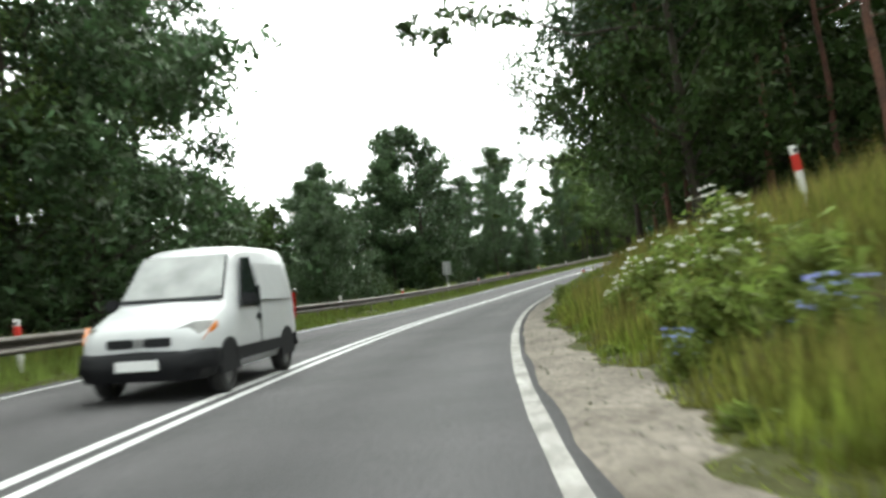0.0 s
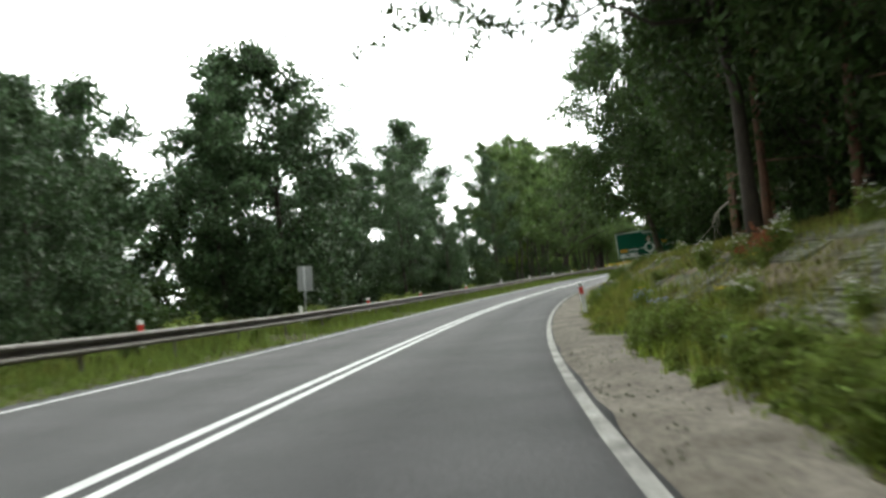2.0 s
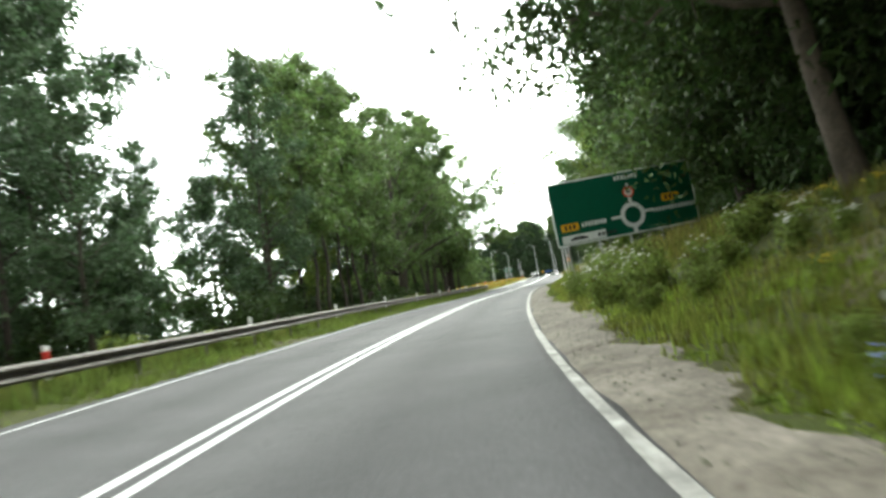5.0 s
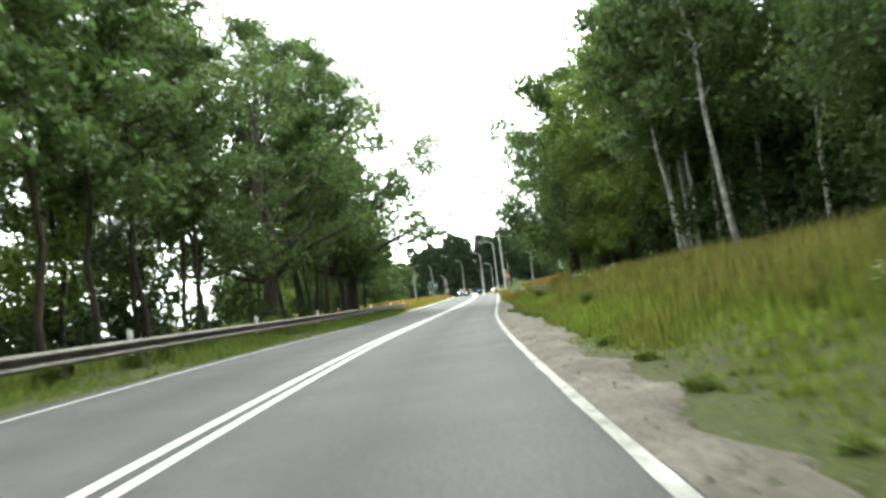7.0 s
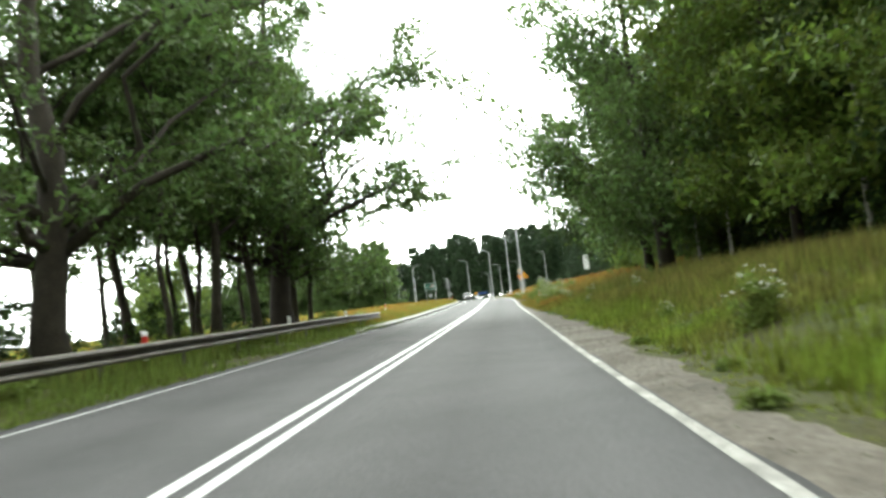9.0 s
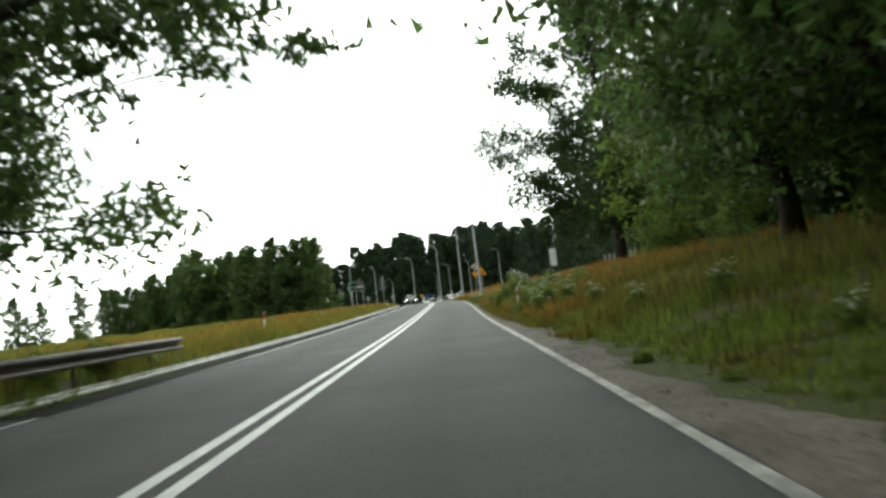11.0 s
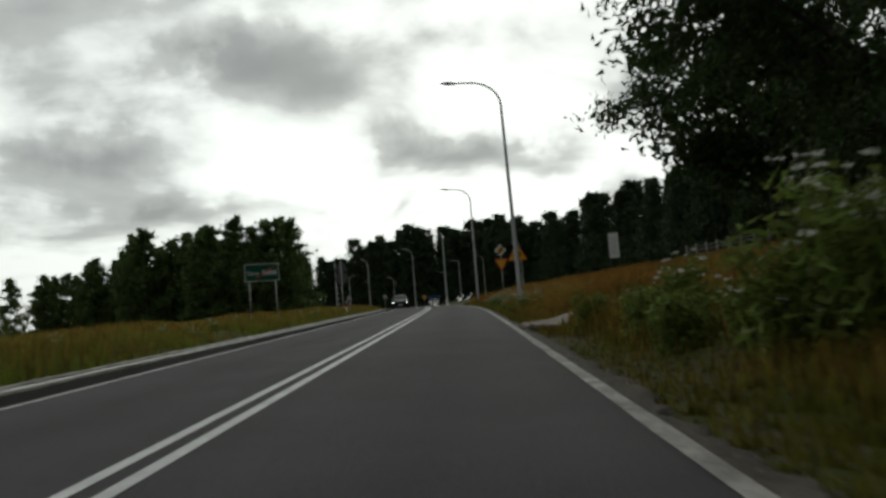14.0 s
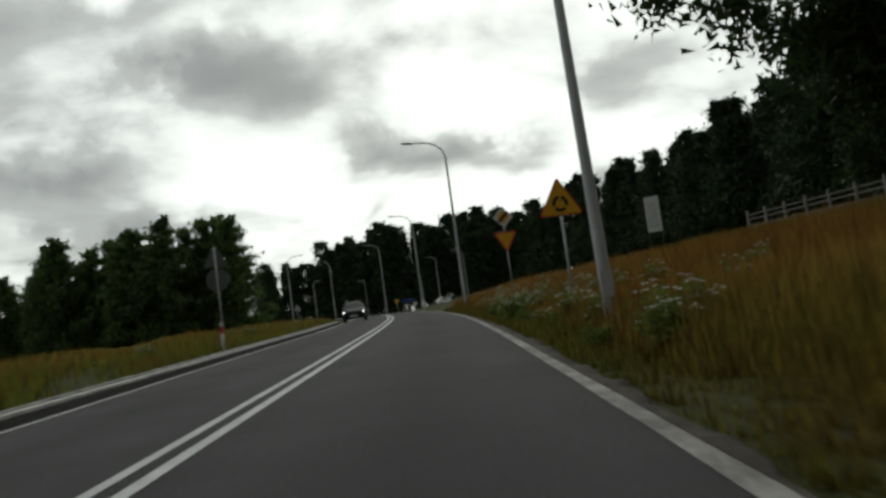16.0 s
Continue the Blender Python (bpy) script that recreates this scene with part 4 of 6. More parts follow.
# ---- the forest past the crossing ----
def forest():
    """the far woods, one mass of pines with a row of leafy trees"""
    kinds = [KINDS.pop("far_pine"), KINDS.pop("far_pine2"), KINDS["far_birch"]]
    data = []
    for k in kinds:
        crown = next(c for c in k.children if c.name.startswith("crown")).data
        v = np.empty(3 * len(crown.vertices))
        crown.vertices.foreach_get("co", v)
        data.append(v.reshape(-1, 3))
    for k in kinds[:2]:
        for c in list(k.children):
            bpy.data.objects.remove(c)
        bpy.data.objects.remove(k)
    U = _r.uniform
    spots = [(318 + 134 * f + U(-4, 4), 52 + 7 * f + U(-4, 8), U(0.85, 1.05), 0) for f in np.linspace(0, 1, 48)]
    spots += [(322 + 134 * f + U(-4, 4), 64 + 7 * f + U(-4, 6), U(0.95, 1.15), 0) for f in np.linspace(0, 1, 30)]
    spots += [(455 + 95 * f + U(-6, 6), 58 - 20 * f + U(-5, 8), U(1.0, 1.3), 0) for f in np.linspace(0, 1, 34)]
    spots += [(545 + U(0, 26), d + U(-2, 2), U(1.2, 1.65) * (0.72 if d < -32 else 1), 0) for d in np.linspace(-56, 44, 62)]
    spots += [(404 + 0.55 * max(0, -d - 30) + U(-5, 5), d, U(0.8, 1.05) * np.interp(-d, [60, 82], [1.0, 0.6]), 2) for d in np.arange(-25, -82, -3.4)]
    out, which = [], []
    for s, d, k, kind in spots:
        kind = kind or int(U() < 0.5)
        a = U(0, 6.28)
        c, n = math.cos(a), math.sin(a)
        v = data[kind] * k
        v = np.stack([v[:, 0] * c - v[:, 1] * n, v[:, 0] * n + v[:, 1] * c, v[:, 2]], 1) + np.array(on_ground(s, d, 0.3))
        out.append(v)
        which.append(np.full(len(v) // 3, 1 if kind == 2 else 0))
    V, M = np.concatenate(out), np.concatenate(which)
    me = bpy.data.meshes.new("woodland")
    me.vertices.add(len(V))
    me.vertices.foreach_set("co", V.ravel())
    me.loops.add(len(V))
    me.loops.foreach_set("vertex_index", np.arange(len(V)))
    me.polygons.add(len(V) // 3)
    me.polygons.foreach_set("loop_start", np.arange(0, len(V), 3))
    me.materials.append(NEEDLE)
    me.materials.append(LEAF)
    me.polygons.foreach_set("material_index", M)
    me.update(calc_edges=True)
    tagged(new("woodland", me), "dark distant pine forest with leafy trees at its edge", "forest", kind="stuff")


forest()
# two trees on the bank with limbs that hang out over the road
broadleaf("leafy tree on the bank with a limb over the road", 51, 13.0, 4.0, 0.2, 0.2, LEAF_SHADED, 11000, 0.18, 14, 6, 0.2, 0.15, overhang=((-8.5, -1.5, 7.4),)).matrix_basis = stand(57.5, 9.2)
broadleaf("leafy tree on the bank with a drooping limb over the road", 52, 17.0, 6.2, 0.42, 0.2, LEAF_SHADED, 26000, 0.145, 22, 8, 0.16, 0.36, overhang=((-7.6, 0.5, 6.6), (-6.2, -1.5, 8.2))).matrix_basis = stand(81.5, 8.6)

broadleaf("leaning leafy tree on the bank behind the direction board", 54, 15.0, 5.6, 0.26, 0.225, LEAF_SHADED, 38000, 0.13, 26, 9, 0.16, 0.24, lean=-2.4, bark=GREY_BARK).matrix_basis = stand(119.0, 8.7, 0, 0.05)
broadleaf("roadside tree with long thin twigs hanging over the lane", 53, 14.0, 5.6, 0.22, 0.24, LEAF, 13000, 0.16, 18, 7, 0.13, 0.2, overhang=((7.6, -3.0, 6.2), (6.6, 1.0, 8.6), (5.6, -4.0, 10.0), (7.0, -1.0, 7.4), (8.3, 0.8, 6.6), (4.8, 2.5, 11.0))).matrix_basis = stand(208.5, -8.9)

# three leaning birches in front of the wood
birch = next(o for o in bpy.data.objects if o.get("label") == "slender birch with a white trunk")
for s_, d_, turn_, k_, tip_ in ((175.6, 13.0, 0, 1.0, -9), (178.4, 13.3, 70, 1.05, -4), (179.6, 13.9, 140, 0.98, 3), (168.6, 13.2, 30, 1.1, -5)):
    copy_thing(birch, Matrix.LocRotScale(on_ground(s_, d_, 0.05), Euler((0, radians(tip_), float(line(s_)[3]))), (k_, k_, k_ * 1.1)))


# ---- street lamps ----
def street_lamp(height=11.2, arm=2.1):
    lamp = thing("street_lamp", "tall grey steel street lamp with a curved arm", "street lamp", "street lamps")
    n = 10
    pts = [(0, 0, -0.4), (0, 0, 1.2), (0, 0, height * 0.5), (0, 0, height - 1.3)]
    rad = [0.115, 0.11, 0.085, 0.062]
    for i in range(1, n + 1):
        w = math.pi / 2 * i / n
        pts.append((-arm * 0.72 * (1 - math.cos(w)), 0, height - 1.3 + 1.2 * math.sin(w)))
        rad.append(0.055 - 0.001 * i)
    pts.append((-arm, 0, height - 0.06))
    rad.append(0.04)
    part("pole", tube("pole", pts, rad, LAMP_GREY), lamp, "tapered round pole bent over at the top")
    part("base_cover", box("base_cover", (0.20, 0.02, 0.45), LAMP_GREY, (0, -0.11, 0.9), 0.006), lamp)
    bm = bmesh.new()
    bmesh.ops.create_uvsphere(bm, u_segments=12, v_segments=8, radius=1.0, matrix=Matrix.LocRotScale((-arm - 0.28, 0, height - 0.04), Euler((0, radians(6), 0)), (0.42, 0.15, 0.075)))
    part("lamp_head", from_bm("lamp_head", bm, RUST, True), lamp, "flat dark grey lamp head")
    return lamp


lamp_a = street_lamp()
lamp_a.matrix_basis = stand(271.8, 4.93, tip=(0, -1.0))
for s_, d_, turn_, k_ in ((311.2, 4.9, 0, 1), (353, 4.6, 6, 1), (388, 0.8, 12, 1), (411, 23.7, 20, 0.9), (447, 10, 10, 1), (488, 5, 15, 1), (393, -14.3, 178, 1), (416, -9.9, 60, 1), (501, -12, 20, 1), (432, 16, 10, 0.9), (470, -22, 170, 1)):
    copy_thing(lamp_a, stand(s_, d_, turn_, scale=k_))


# ---- signs ----
def pole(name, x, y, z0, z1, r=0.03, material=None):
    return tube(name, [(x, y, z0), (x, y, z1)], [r, r], material or STEEL, 8)


def bar(name, x, z, w, h, material, y=-0.012, parent=None, label=""):
    """a raised flat bar on a sign's face"""
    return part(name, box(name, (w, 0.006, h), material, (x, y, z)), parent, label)


def ring(name, r0, r1, material, x=0, z=0, y=-0.012, gaps=0, turn=0.0):
    """a flat ring in the sign's plane, in that many pieces"""
    V, F = [], []
    n = 48
    for i in range(n):
        if gaps and ((i * gaps / n + turn) % 1.0) > 0.78:
            continue
        b = len(V)
        for j in (i, i + 1):
            w = 2 * math.pi * j / n
            for r in (r0, r1):
                for yy in (y - 0.003, y + 0.003):
                    V.append((x + r * math.cos(w), yy, z + r * math.sin(w)))
        F += [(b, b + 2, b + 6, b + 4), (b + 1, b + 5, b + 7, b + 3), (b, b + 4, b + 5, b + 1), (b + 2, b + 3, b + 7, b + 6)]
    return mesh(name, V, F, material)


def rounded(w, h, r, n=5):
    out = []
    for cx, cz, a0 in ((w / 2 - r, h / 2 - r, 0), (-w / 2 + r, h / 2 - r, 90), (-w / 2 + r, -h / 2 + r, 180), (w / 2 - r, -h / 2 + r, 270)):
        out += [(cx + r * math.cos(radians(a0 + 90 * i / n)), cz + r * math.sin(radians(a0 + 90 * i / n))) for i in range(n + 1)]
    return out


def triangle(side, r=0.05, up=True, n=4):
    """a triangle with rounded corners about its middle"""
    R, out = side / math.sqrt(3) - 2 * r, []
    for k in range(3):
        a = 90 + 120 * k
        cx, cz = R * math.cos(radians(a)), R * math.sin(radians(a))
        out += [(cx + r * math.cos(radians(a - 60 + 120 * i / n)), cz + r * math.sin(radians(a - 60 + 120 * i / n))) for i in range(n + 1)]
    return out if up else [(x, -z) for x, z in out]


def lift(outline, z):
    return [(x, q + z) for x, q in outline]


def direction_board():
    """the green roundabout board on five posts"""
    b = thing("direction_sign", "large green direction board with a white roundabout diagram on posts", "road sign", at=stand(133.1, 7.12, 12, tip=(0, -2.5)))
    W_, H_ = 4.8, 2.05
    z0 = 1.88 - float(rise(133.1, 7.25))
    mid = z0 + H_ / 2
    part("board_edge", prism("board_edge", lift(rounded(W_, H_, 0.08), mid), 0.03, SIGN_WHITE, 0.0), b, "thin white border")
    part("board", prism("board", lift(rounded(W_ - 0.09, H_ - 0.09, 0.06), mid), 0.008, GREEN_SIGN, -0.008), b, "green face")
    part("back", box("back", (W_ - 0.2, 0.05, H_ - 0.3), SIGN_BACK, (0, 0.06, mid)), b)
    for x in (-2.05, -1.0, 0.05, 1.1, 2.1):
        part("post", pole("post", x, 0.12, -1.0, z0 + H_ - 0.2, 0.045), b)
    cx, cz = 0.22, mid - 0.42
    part("roundabout_ring", ring("roundabout_ring", 0.27, 0.41, SIGN_WHITE, cx, cz), b, "white ring of the roundabout diagram")
    bar("arm", cx, mid - 0.88, 0.14, 0.26, SIGN_WHITE, parent=b)
    bar("arm", cx - 0.56, cz, 0.32, 0.09, SIGN_WHITE, parent=b)
    bar("arm", cx + 0.54, cz + 0.05, 0.30, 0.09, SIGN_WHITE, parent=b)
    bar("arm", cx, mid + 0.12, 0.11, 0.28, SIGN_WHITE, parent=b)
    bar("arm", cx, mid + 0.55, 0.07, 0.12, SIGN_WHITE, parent=b)
    part("limit_ring", ring("limit_ring", 0.13, 0.18, SIGN_RED, cx, mid + 0.33, -0.018), b, "red ring of a limit sign")
    part("limit_face", ring("limit_face", 0.001, 0.13, SIGN_WHITE, cx, mid + 0.33, -0.016), b)
    bar("figure_bar", cx, mid + 0.33, 0.14, 0.06, SIGN_BLACK, -0.022, b)
    rng = np.random.default_rng(4)

    def words(x, z, w, h, material=SIGN_WHITE):
        n = max(2, int(w / (h * 0.62)))
        for i in range(n):
            bar("lettering", x - w / 2 + w * (i + 0.5) / n, z + rng.choice((0, 0, 0.012)), w / n * 0.66, h * rng.uniform(0.62, 0.85), material, parent=b)

    words(cx, mid + 0.82, 0.8, 0.17)
    words(-1.1, cz - 0.02, 0.85, 0.17)
    words(1.62, cz + 0.02, 1.5, 0.17)
    for x, z in ((-1.9, cz - 0.03), (1.55, cz + 0.36)):
        part("number_plate_field", prism("number_plate_field", lift([(q + x, r) for q, r in rounded(0.58, 0.24, 0.05)], z), 0.006, SIGN_YELLOW, -0.016), b, "small yellow field with dark figures")
        for k in range(3):
            bar("figure_bar", x - 0.14 + 0.14 * k, z, 0.08, 0.15, SIGN_BLACK, -0.019, b)
    part("white_field", prism("white_field", [(q - 1.5, r + mid - 0.83) for q, r in rounded(1.45, 0.26, 0.04)], 0.006, SIGN_WHITE, -0.016), b, "white field with dark lettering")
    for k in range(5):
        bar("lettering", -1.0 + 0.13 * k, mid - 0.83, 0.09, 0.12, SIGN_BLACK, -0.019, b)
    part("car_pictogram", prism("car_pictogram", [(-2.0, mid - 0.88), (-1.35, mid - 0.88), (-1.4, mid - 0.82), (-1.55, mid - 0.77), (-1.8, mid - 0.77), (-1.92, mid - 0.82)], 0.004, SIGN_BLACK, -0.02), b)


direction_board()


def blank_back_sign():
    s = thing("road_sign", "small rectangular road sign seen from behind on a post", "road sign", at=stand(93.4, -6.4, -20, tip=(0, 4)))
    top = 2.8 - float(rise(93.4, -6.4))
    part("plate", prism("plate", lift(rounded(0.74, 1.0, 0.05), top - 0.5), 0.02, SIGN_BACK, 0.0), s, "pale grey metal back of the plate")
    part("post", pole("post", 0, -0.03, -0.4, top - 0.05), s)
    for dz in (0.25, 0.75):
        part("clamp", box("clamp", (0.5, 0.03, 0.05), STEEL, (0, -0.015, top - dz), 0.004), s)


blank_back_sign()


def roundabout_warning():
    s = thing("warning_sign", "yellow triangular roundabout warning sign on a grey post", "road sign", at=stand(278.3, 5.45, 6))
    top = 3.4 - float(rise(278.3, 5.7))
    mid = top - 0.62
    part("border", prism("border", lift(triangle(1.12), mid), 0.02, SIGN_RED), s, "thin red border")
    part("face", prism("face", lift(triangle(1.02, 0.04), mid), 0.006, SIGN_YELLOW, -0.006), s, "yellow face")
    part("arrow_ring", ring("arrow_ring", 0.12, 0.2, SIGN_BLACK, 0, mid - 0.03, -0.012, 3, 0.2), s, "three black arrows in a ring")
    part("post", pole("post", 0, 0.05, -0.5, top - 0.25, 0.035), s)


roundabout_warning()


def give_way():
    s = thing("give_way_sign", "yellow give-way triangle under a priority-road end sign", "road sign", at=stand(292.5, 5.55, 6))
    top = 4.25 - float(rise(292.5, 5.3))
    q = 0.40
    mid = top - 0.48
    part("diamond", prism("diamond", lift([(q * 1.1, 0), (0, q * 1.1), (-q * 1.1, 0), (0, -q * 1.1)], mid), 0.02, SIGN_WHITE), s, "white-edged yellow diamond")
    part("diamond_face", prism("diamond_face", lift([(q * 0.72, 0), (0, q * 0.72), (-q * 0.72, 0), (0, -q * 0.72)], mid), 0.006, SIGN_YELLOW, -0.006), s)
    w = 0.09
    part("stripe", prism("stripe", lift([(-q * 0.62, -q * 0.38), (-q * 0.38, -q * 0.62), (q * 0.62, q * 0.38), (q * 0.38, q * 0.62)], mid), 0.004, SIGN_BLACK, -0.012), s, "black diagonal stripe")
    part("triangle", prism("triangle", lift(triangle(1.0, 0.05, False), mid - 0.92), 0.02, SIGN_RED), s, "red border of the give-way sign")
    part("triangle_face", prism("triangle_face", lift(triangle(0.80, 0.04, False), mid - 0.92), 0.006, SIGN_YELLOW, -0.006), s)
    part("post", pole("post", 0, 0.05, -0.5, top - 0.2, 0.035), s)


give_way()


def notice_board():
    s = thing("notice_board", "white upright notice board in the grass", "notice board", at=stand(315, 19.3, -32))
    top = 6.0 - float(rise(315, 19.7))
    part("panel", box("panel", (1.02, 0.05, 2.5), SIGN_WHITE, (0, 0, top - 1.25), 0.01), s)
    for x in (-0.45, 0.45):
        part("post", pole("post", x, 0.06, -0.5, top - 0.2, 0.04, RUST), s)
    for k in range(9):
        bar("lettering", -0.05 + 0.03 * (k % 3), top - 0.5 - 0.2 * k, 0.75 - 0.12 * (k % 2), 0.05, SIGN_BACK, -0.03, s)


notice_board()


def town_board():
    s = thing("town_sign", "green town-end board with white border on two posts", "road sign", at=stand(270.4, -6.85, 24))
    top = 2.95 - float(rise(269.1, -6.8))
    mid = top - 0.42
    part("border", prism("border", lift(rounded(1.56, 0.80, 0.06), mid), 0.02, SIGN_WHITE), s, "thin white border")
    part("face", prism("face", lift(rounded(1.50, 0.74, 0.05), mid), 0.006, GREEN_SIGN, -0.006), s, "green face")
    t = bpy.data.curves.new("lettering", "FONT")
    t.body, t.size, t.extrude, t.align_x = "Stare", 0.27, 0.003, "LEFT"
    t.materials.append(SIGN_WHITE)
    tmp = bpy.data.objects.new("lettering", t)
    letters = bpy.data.meshes.new_from_object(tmp)
    bpy.data.objects.remove(tmp)
    part("lettering", letters, s, "white word", at=pose(-0.70, -0.012, mid - 0.11, 90, 0, 0))
    for k in range(7):
        bar("lettering", 0.06 + 0.092 * k, mid - 0.02, 0.062, 0.18 + 0.04 * (k % 3 == 0), SIGN_WHITE, parent=s)
    part("red_stroke", prism("red_stroke", lift([(-0.30, -0.26), (-0.22, -0.26), (0.62, 0.28), (0.54, 0.28)], mid), 0.004, SIGN_RED, -0.018), s, "red stroke across the name")
    for x in (-0.58, 0.62):
        part("post", pole("post", x, 0.05, -0.5, top - 0.1, 0.03), s)


town_board()


def back_signs():
    s = thing("road_sign", "triangular and round road signs seen from behind on one post", "road sign", at=stand(288.3, -5.55, 0))
    top = 3.9 - float(rise(288.3, -6.0))
    part("triangle_plate", prism("triangle_plate", lift(triangle(0.95), top - 0.55), 0.02, BACKLIT_BACK), s, "grey back of a triangular plate, darkened as if backlit")
    part("round_plate", prism("round_plate", [(0.42 * math.cos(2 * math.pi * i / 24), top - 1.3 + 0.42 * math.sin(2 * math.pi * i / 24)) for i in range(24)], 0.02, BACKLIT_BACK), s, "grey back of a round plate, darkened as if backlit")
    part("post", pole("post", 0, -0.03, -0.4, top - 0.1, 0.035), s)


back_signs()


def far_signs():
    for s_, d_, h_, m_ in ((372, -4.5, 2.6, SIGN_BACK), (398, 2.5, 2.4, SIGN_YELLOW), (352, -9.5, 2.2, SIGN_BACK)):
        s = thing("road_sign", "small road sign on a post near the crossing", "road sign", at=stand(s_, d_, 5))
        part("plate", prism("plate", lift(triangle(0.9, 0.05, m_ is SIGN_BACK), h_ - 0.4), 0.02, m_), s)
        part("post", pole("post", 0, 0.04, -0.4, h_, 0.035), s)
    b = thing("direction_sign", "small blue direction sign near the crossing", "road sign", at=stand(402, 4.5, 5))
    part("plate", box("plate", (2.6, 0.04, 0.5), mat("blue_sign", (0.02, 0.06, 0.22), 0.45, vary=0.1), (0, 0, 1.9), 0.01), b)
    for x in (-0.9, 0.9):
        part("post", pole("post", x, 0.05, -0.4, 2.1, 0.035), b)


far_signs()


# ---- vehicles ----
CAR_WHITE = mat("white_car_paint", (0.43, 0.44, 0.445), 0.28, vary=0.06, scale=2, fine=5, second=(0.42, 0.42, 0.41), spec=0.5)
CAR_BLACK = mat("black_car_paint", (0.008, 0.009, 0.011), 0.45, vary=0.1, spec=0.15)
CAR_PLASTIC = mat("dark_plastic", (0.012, 0.0125, 0.014), 0.6, vary=0.15, scale=6, spec=0.2)
TYRE = mat("tyre_rubber", (0.014, 0.014, 0.014), 0.85, vary=0.15, scale=8)
RIM = mat("grey_wheel_rim", (0.22, 0.22, 0.22), 0.4, metal=0.8, vary=0.15)
GLASS = mat("car_glass", (0.012, 0.016, 0.016), 0.04, vary=0.05, spec=0.9)
DARK_GLASS = mat("dark_windscreen", (0.010, 0.012, 0.012), 0.15, vary=0.05, spec=0.25)
# pale base colour stands in for bright sky reflected in the glass
WINDSCREEN = mat("hazy_windscreen", (0.26, 0.27, 0.265), 0.06, metal=0.3, vary=0.40, scale=1.3, fine=2.0, second=(0.10, 0.105, 0.10), spec=0.9)
HEADLIGHT = mat("headlight_glass", (0.24, 0.24, 0.23), 0.08, vary=0.1, spec=0.8)
AMBER = mat("amber_lens", (0.55, 0.16, 0.02), 0.2, vary=0.05)
TAIL = mat("red_lens", (0.32, 0.012, 0.01), 0.2, vary=0.05)
LIT = mat("lit_headlight", (0.9, 0.9, 0.85), 0.3, vary=0.02)
LIT.node_tree.nodes["Principled BSDF"].inputs["Emission Color"].default_value = (1, 0.97, 0.9, 1)
LIT.node_tree.nodes["Principled BSDF"].inputs["Emission Strength"].default_value = 6.0


def hull(name, stations, material, floor=0.26):
    """a car body lofted from stations: place from the front, half width, height at the belt, top, half width at the top"""
    V, F = [], []
    ring_n = 0
    for y, w, belt, top, tw in stations:
        half = [(w * 0.90, floor), (w * 0.98, floor + 0.12), (w, (floor + belt) / 2), (w * 0.985, belt), (w + (tw - w) * 0.55, belt + (top - belt) * 0.55), (tw * 1.0, belt + (top - belt) * 0.88), (tw * 0.90, belt + (top - belt) * 0.975), (tw * 0.55, top), (0, top + 0.012)]
        sec = half + [(-x, z) for x, z in half[-2::-1]]
        ring_n = len(sec)
        V += [(x, y, z) for x, z in sec]
    m = len(stations)
    for i in range(m - 1):
        for j in range(ring_n - 1):
            F.append((i * ring_n + j, i * ring_n + j + 1, (i + 1) * ring_n + j + 1, (i + 1) * ring_n + j))
        F.append((i * ring_n + ring_n - 1, i * ring_n, (i + 1) * ring_n, (i + 1) * ring_n + ring_n - 1))
    F.append(tuple(range(ring_n))[::-1])
    F.append(tuple(range((m - 1) * ring_n, m * ring_n)))
    return mesh(name, V, [f[::-1] for f in F], material, True)


def plate(name, quad, material, thick=0.012):
    """a thin panel from corner points"""
    P = [Vector(p) for p in quad]
    n = (P[1] - P[0]).cross(P[2] - P[0]).normalized() * thick
    k = len(P)
    V = [p for p in P] + [p + n for p in P]
    F = [tuple(range(k))[::-1], tuple(range(k, 2 * k))] + [(i, (i + 1) % k, k + (i + 1) % k, k + i) for i in range(k)]
    return mesh(name, [tuple(v) for v in V], F, material)


def wheel(parent, x, y, r=0.31, w=0.18):
    hub = new("wheel")
    hub.parent = parent
    hub.matrix_basis = pose(x, y, r)
    prof = [(-w / 2, r * 0.62), (-w / 2, r * 0.93), (-w / 2 + 0.025, r), (w / 2 - 0.025, r), (w / 2, r * 0.93), (w / 2, r * 0.62)]
    V, F = [], []
    n = 28
    for i in range(n):
        a = 2 * math.pi * i / n
        V += [(q, p * math.cos(a), p * math.sin(a)) for q, p in prof]
    k = len(prof)
    for i in range(n):
        j = (i + 1) % n
        F += [(i * k + q, i * k + (q + 1) % k, j * k + (q + 1) % k, j * k + q) for q in range(k)]
    part("tyre", mesh("tyre", V, F, TYRE, True), hub)
    bm = bmesh.new()
    bmesh.ops.create_cone(bm, cap_ends=True, segments=20, radius1=r * 0.63, radius2=r * 0.63, depth=w * 0.8, matrix=pose(0, 0, 0, 0, 90, 0))
    bmesh.ops.create_cone(bm, cap_ends=True, segments=10, radius1=r * 0.2, radius2=r * 0.16, depth=w * 0.92, matrix=pose(0, 0, 0, 0, 90, 0))
    part("rim", from_bm("rim", bm, RIM), hub)
    return hub


